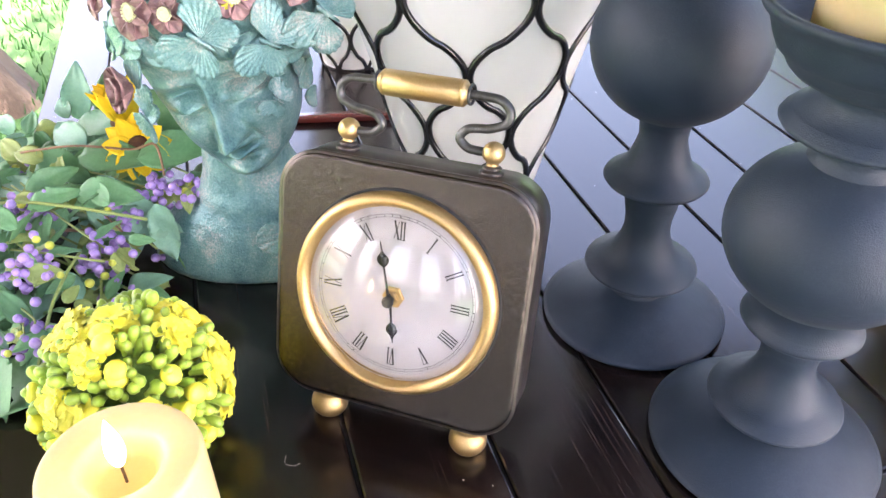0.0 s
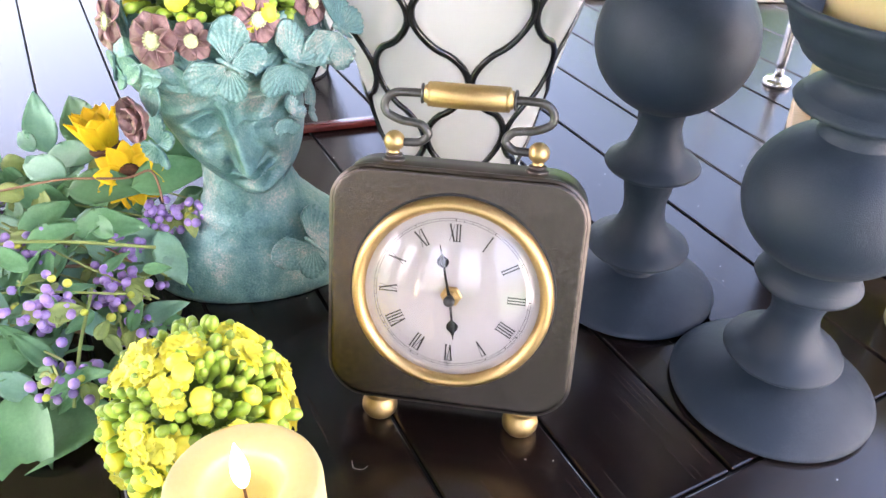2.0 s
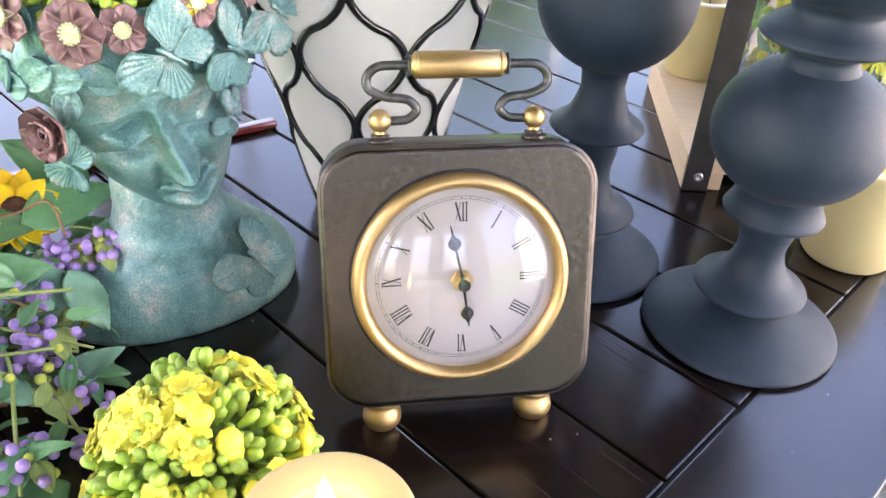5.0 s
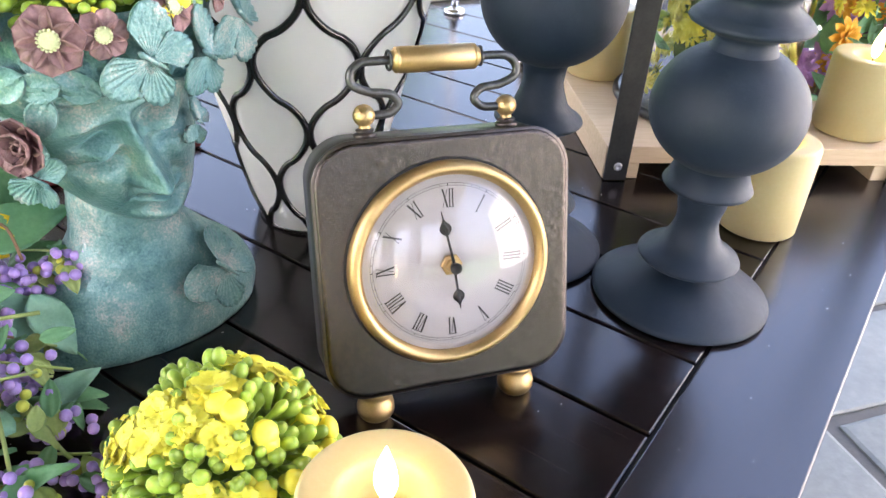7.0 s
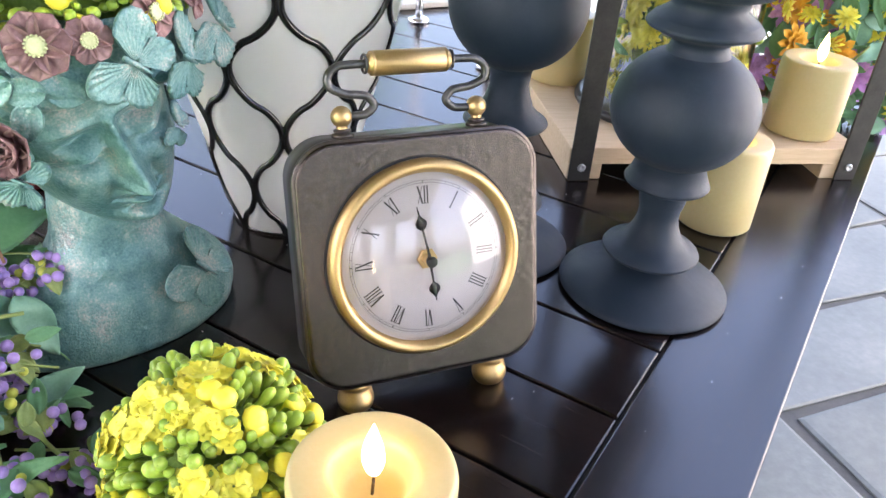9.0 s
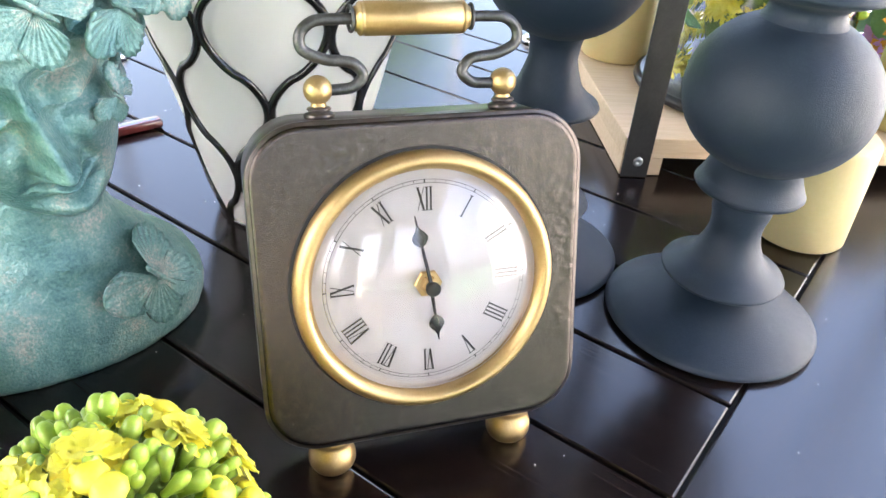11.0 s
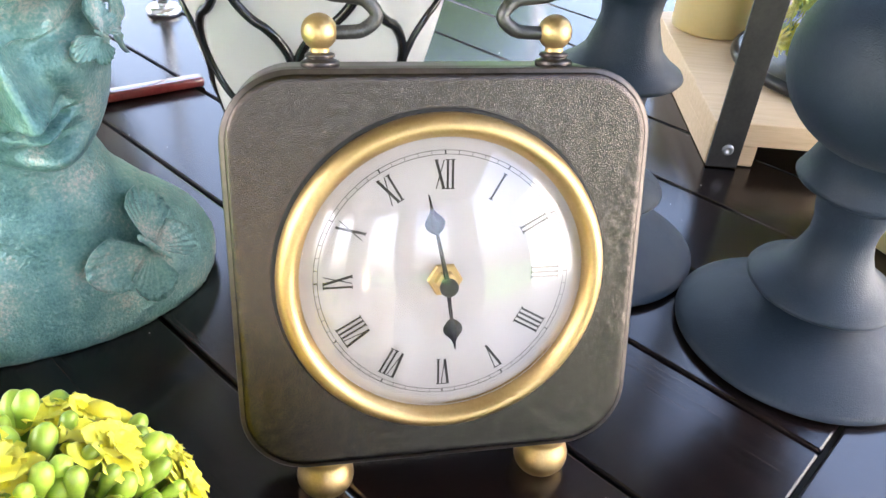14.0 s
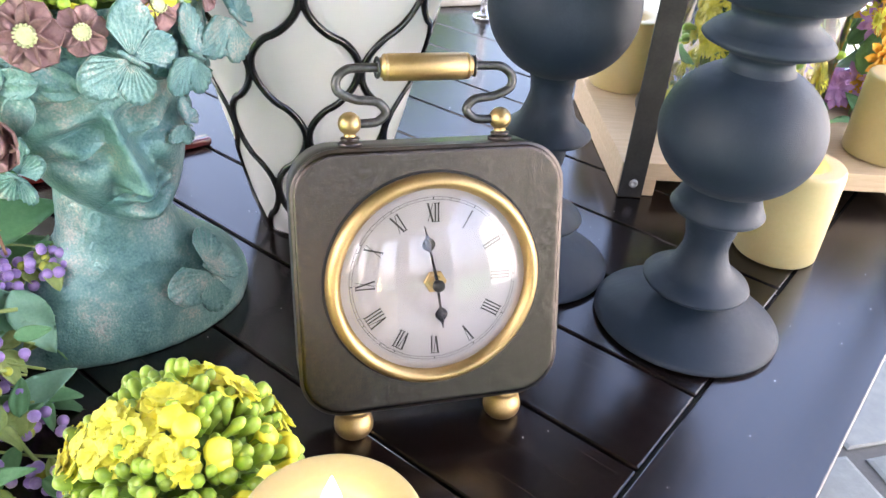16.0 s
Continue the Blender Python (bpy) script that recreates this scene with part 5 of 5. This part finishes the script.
# ---- yellow mums in the glass, mixed flowers beside the tray ----
mum = mesh_of("mum_head", petal_flower(bmesh.new(), 0.0165, 11, 4, 12, 0.34), petal_yellow)
mau = mesh_of("mauve_head", petal_flower(bmesh.new(), 0.026, 9, 2, 14, 0.42), mauve)
ora = mesh_of("orange_head", petal_flower(bmesh.new(), 0.024, 9, 3, 16, 0.5), orange_petal)
mums = empty("mum_bouquet", pose(gp.x, gp.y, gp.z + 0.0085))
tagged(mums, "yellow chrysanthemum bouquet inside the clear glass cylinder", "bouquet")
rm = random.Random(5)
for k in range(330):
    a, r, z = rm.uniform(0, 6.283), 0.085 * math.sqrt(rm.random()), rm.uniform(0.012, 0.185)
    r = max(r, 0.062)
    d = Vector((math.cos(a), math.sin(a), rm.uniform(-0.1, 0.9)))
    m_ = facing((r * math.cos(a), r * math.sin(a), z), d, rm.uniform(0, 360))
    if k % 5 < 2:
        piece("mum_head", mum, m_ @ Matrix.Scale(rm.uniform(0.6, 1.0), 4), mums)
    elif k % 5 == 2:
        piece("bud", ybud, m_ @ Matrix.Scale(0.8, 4), mums)
    elif k % 5 == 3:
        piece("bud", buds[k % 3], m_ @ Matrix.Scale(1.2, 4), mums)
    else:
        piece("leaflet", SMALL[1], m_ @ Matrix.Scale(1.2, 4), mums)
bm = bmesh.new()
bmesh.ops.create_icosphere(bm, subdivisions=3, radius=0.06)
for v in bm.verts:
    v.co = Vector((v.co.x, v.co.y, v.co.z * 1.3 + 0.088)) + v.co * 0.25 * noise.noise(v.co * 60)
part("foliage_core", bm, moss_core, mums)
mix = empty("mixed_flowers", pose(0, 0, 0))
tagged(mix, "mauve, orange and yellow flowers with green leaves", "flowers")
rm = random.Random(8)
for k in range(400):
    u = rm.random()
    p = Vector((0.600 + 0.22 * u, 0.385 - 0.085 * u + rm.uniform(-0.05, 0.06), 0.765 + 0.20 * rm.random() * (1 - 0.3 * u)))
    m_ = facing(p, (rm.gauss(-0.5, 0.5), rm.gauss(-0.7, 0.4), rm.gauss(0.5, 0.4)), rm.uniform(0, 360))
    if k % 9 == 0:
        piece("mauve_head", mau, m_, mix)
    elif k % 9 == 1 and u < 0.4:
        piece("orange_head", ora, m_, mix)
    elif k % 9 == 2:
        piece("mum_head", mum, m_, mix)
    elif k % 9 < 6:
        piece("leaf", LEAVES[k % 4], m_ @ Matrix.Scale(0.8, 4), mix)
    else:
        piece("leaflet", SMALL[1], m_ @ Matrix.Scale(1.6, 4), mix)
for k in range(26):
    a = Vector((0.64 + 0.12 * rm.random(), 0.37 + rm.gauss(0, 0.03), 0.7515))
    part("stem", tube(bmesh.new(), spline([a, a + Vector((rm.gauss(0, 0.02), rm.gauss(0, 0.02), 0.06)), a + Vector((rm.gauss(0, 0.05), rm.gauss(0, 0.03), 0.12))], 5), 0.0014, 6), stem_green, mix)

# ---- beyond the table: tree, unseen added hedge, grass ----
bm = bmesh.new()
ring_skin(bm, np.linspace(-0.05, 2.6, 60), lambda a, z: Vector(((0.15 + 0.10 * math.exp(-z * 5)) * math.cos(a) * (1 + 0.08 * math.sin(5 * a + 2 * z)), (0.15 + 0.10 * math.exp(-z * 5)) * math.sin(a) * (1 + 0.08 * math.sin(7 * a)), z)) + Vector((-0.42 * z, 0.10 * z, 0)), 48)
tr = empty("tree", pose(-2.28, 1.42, -0.02))
tagged(tr, "old brown tree trunk on the lawn beyond the table", "tree")
part("trunk", bm, bark, tr)
rt = random.Random(3)
for k in range(5):
    a = k * 1.3
    part("limb", tube(bmesh.new(), spline([(-1.0, 0.25, 2.45), (-1.2 + 0.5 * math.cos(a), 0.3 + 0.5 * math.sin(a), 2.9), (-1.2 + 1.3 * math.cos(a), 0.3 + 1.3 * math.sin(a), 3.3)], 5), [0.1, 0.095, 0.09, 0.085, 0.08, 0.075, 0.07, 0.06, 0.05, 0.04, 0.03], 8), bark, tr)


def leaf_cloud(name, n, place, size, material, seed):
    """Many small leaves as one mesh; place gives a point."""
    r = random.Random(seed)
    vs, fs = [], []
    for i in range(n):
        c = Vector(place(r))
        q = Euler((r.uniform(0, 6.28), r.uniform(0, 6.28), r.uniform(0, 6.28))).to_matrix()
        s = size * r.uniform(0.6, 1.4)
        b = len(vs)
        vs += [c + q @ Vector(v) for v in ((0, -s, 0), (s * 0.5, 0, 0.12 * s), (0, s, 0), (-s * 0.5, 0, 0.12 * s))]
        fs.append((b, b + 1, b + 2, b + 3))
    me = bpy.data.meshes.new(name)
    me.from_pydata(vs, [], fs)
    me.materials.append(material)
    return new(name, me)


far_leaf = mat("far_leaf", [(0.3, (0.05, 0.11, 0.025)), (0.7, (0.14, 0.24, 0.05))], 0.6, scale=1.2, fine=9)


def crown_place(r):
    a, b, c = r.gauss(0, 0.75), r.gauss(0, 0.75), r.gauss(0, 0.4)
    return (a - 1.2, b + 0.3, 3.5 + c)


cr = leaf_cloud("crown", 3500, crown_place, 0.07, far_leaf, 1)
cr.parent = tr
# unseen hedge clumps, added to reflect green in the table; low where sky reflects
clumps = []
for k in range(60):
    hx = rt.uniform(0.8, 5.6)
    clumps.append((hx, rt.uniform(8.5, 10.5), rt.uniform(0.3, 3.8 if hx < 2.5 else 1.3), rt.uniform(0.5, 1.1) if hx < 2.5 else 0.5))


def hedge_place(r):
    x, y, z, s = r.choice(clumps)
    return (x + r.gauss(0, s * 0.5), y + r.gauss(0, s * 0.4), max(0.05, z + r.gauss(0, s * 0.45)))


hd = leaf_cloud("hedge", 26000, hedge_place, 0.12, far_leaf, 2)
tagged(hd, "unseen leafy green hedge added for the table's green reflection", "hedge", kind="stuff")


def grass_place_mesh():
    r = random.Random(6)
    vs, fs = [], []
    for i in range(16000):
        x, y = r.uniform(-5.5, -1.78), r.uniform(0.6, 6.0)
        h, a, w = r.uniform(0.03, 0.07), r.uniform(0, 6.28), 0.004
        dx, dy = math.cos(a) * w, math.sin(a) * w
        lx, ly = r.gauss(0, 0.02), r.gauss(0, 0.02)
        b = len(vs)
        vs += [(x - dx, y - dy, -0.03), (x + dx, y + dy, -0.03), (x + lx, y + ly, h - 0.03)]
        fs.append((b, b + 1, b + 2))
    me = bpy.data.meshes.new("grass")
    me.from_pydata(vs, [], fs)
    me.materials.append(grass_blade)
    return me


tagged(new("grass", grass_place_mesh()), "bright green mown grass blades of the lawn", "grass", kind="stuff")

# ---- dust and a thread of lint on the table ----


def dust_mesh():
    r = random.Random(77)
    vs, fs = [], []
    for i in range(130):
        s_, v_ = r.uniform(S0, 0.45), r.uniform(V0, 0.6)
        q = r.uniform(0.0002, 0.00055)
        c = E_DIR * s_ + V_DIR * v_
        b = len(vs)
        vs += [(c.x - q, c.y, TOP + 0.0003), (c.x, c.y - q, TOP + 0.0003), (c.x + q * 1.4, c.y, TOP + 0.0003), (c.x, c.y + q, TOP + 0.0003), (c.x, c.y, TOP + 0.0003 + q)]
        fs += [(b, b + 1, b + 4), (b + 1, b + 2, b + 4), (b + 2, b + 3, b + 4), (b + 3, b, b + 4)]
    me = bpy.data.meshes.new("dust")
    me.from_pydata(vs, [], fs)
    me.materials.append(plaster)
    return me


tagged(new("dust", dust_mesh()), "fine pale dust specks on the dark table top", "dust", kind="stuff")
lint = obj("lint_thread", tube(bmesh.new(), spline([(-0.058, -0.060, TOP + 0.0006), (-0.055, -0.066, TOP + 0.0008), (-0.049, -0.066, TOP + 0.0006), (-0.046, -0.063, TOP + 0.0009)], 6), 0.0001, 5), dial_paper)
tagged(lint, "tiny white thread of lint on the table", "lint")

# ---- slate flags of the patio ----
rs = random.Random(12)
y = PY0
while y < PY1 - 0.05:
    d = min(rs.choice((0.30, 0.42, 0.48, 0.58)), PY1 - y)
    x = PX0
    while x < PX1 - 0.05:
        w = min(rs.choice((0.38, 0.5, 0.62, 0.78)), PX1 - x)
        bm = bmesh.new()
        j = [rs.uniform(-0.012, 0.012) for _ in range(8)]
        g = 0.011
        cs = [(x + g + j[0], y + g + j[1]), (x + w - g + j[2], y + g + j[3]), (x + w - g + j[4], y + d - g + j[5]), (x + g + j[6], y + d - g + j[7])]
        mid = []
        for i in range(4):
            p, q = Vector(cs[i]), Vector(cs[(i + 1) % 4])
            mid += [p, p.lerp(q, 0.5) + Vector((rs.uniform(-0.008, 0.008), rs.uniform(-0.008, 0.008)))]
        lo = [bm.verts.new((p.x, p.y, -0.03)) for p in mid]
        up = [bm.verts.new((p.x, p.y, -0.003 + rs.uniform(-0.001, 0.001))) for p in mid]
        cx, cy = x + w / 2, y + d / 2
        top = [bm.verts.new((p.x + (cx - p.x) * 0.03, p.y + (cy - p.y) * 0.03, 0.0)) for p in mid]
        for i in range(8):
            k = (i + 1) % 8
            bm.faces.new((lo[i], lo[k], up[k], up[i]))
            bm.faces.new((up[i], up[k], top[k], top[i]))
        bm.faces.new(top)
        part("flagstone", bm, slate, patio, smooth=False)
        x += w
    y += d
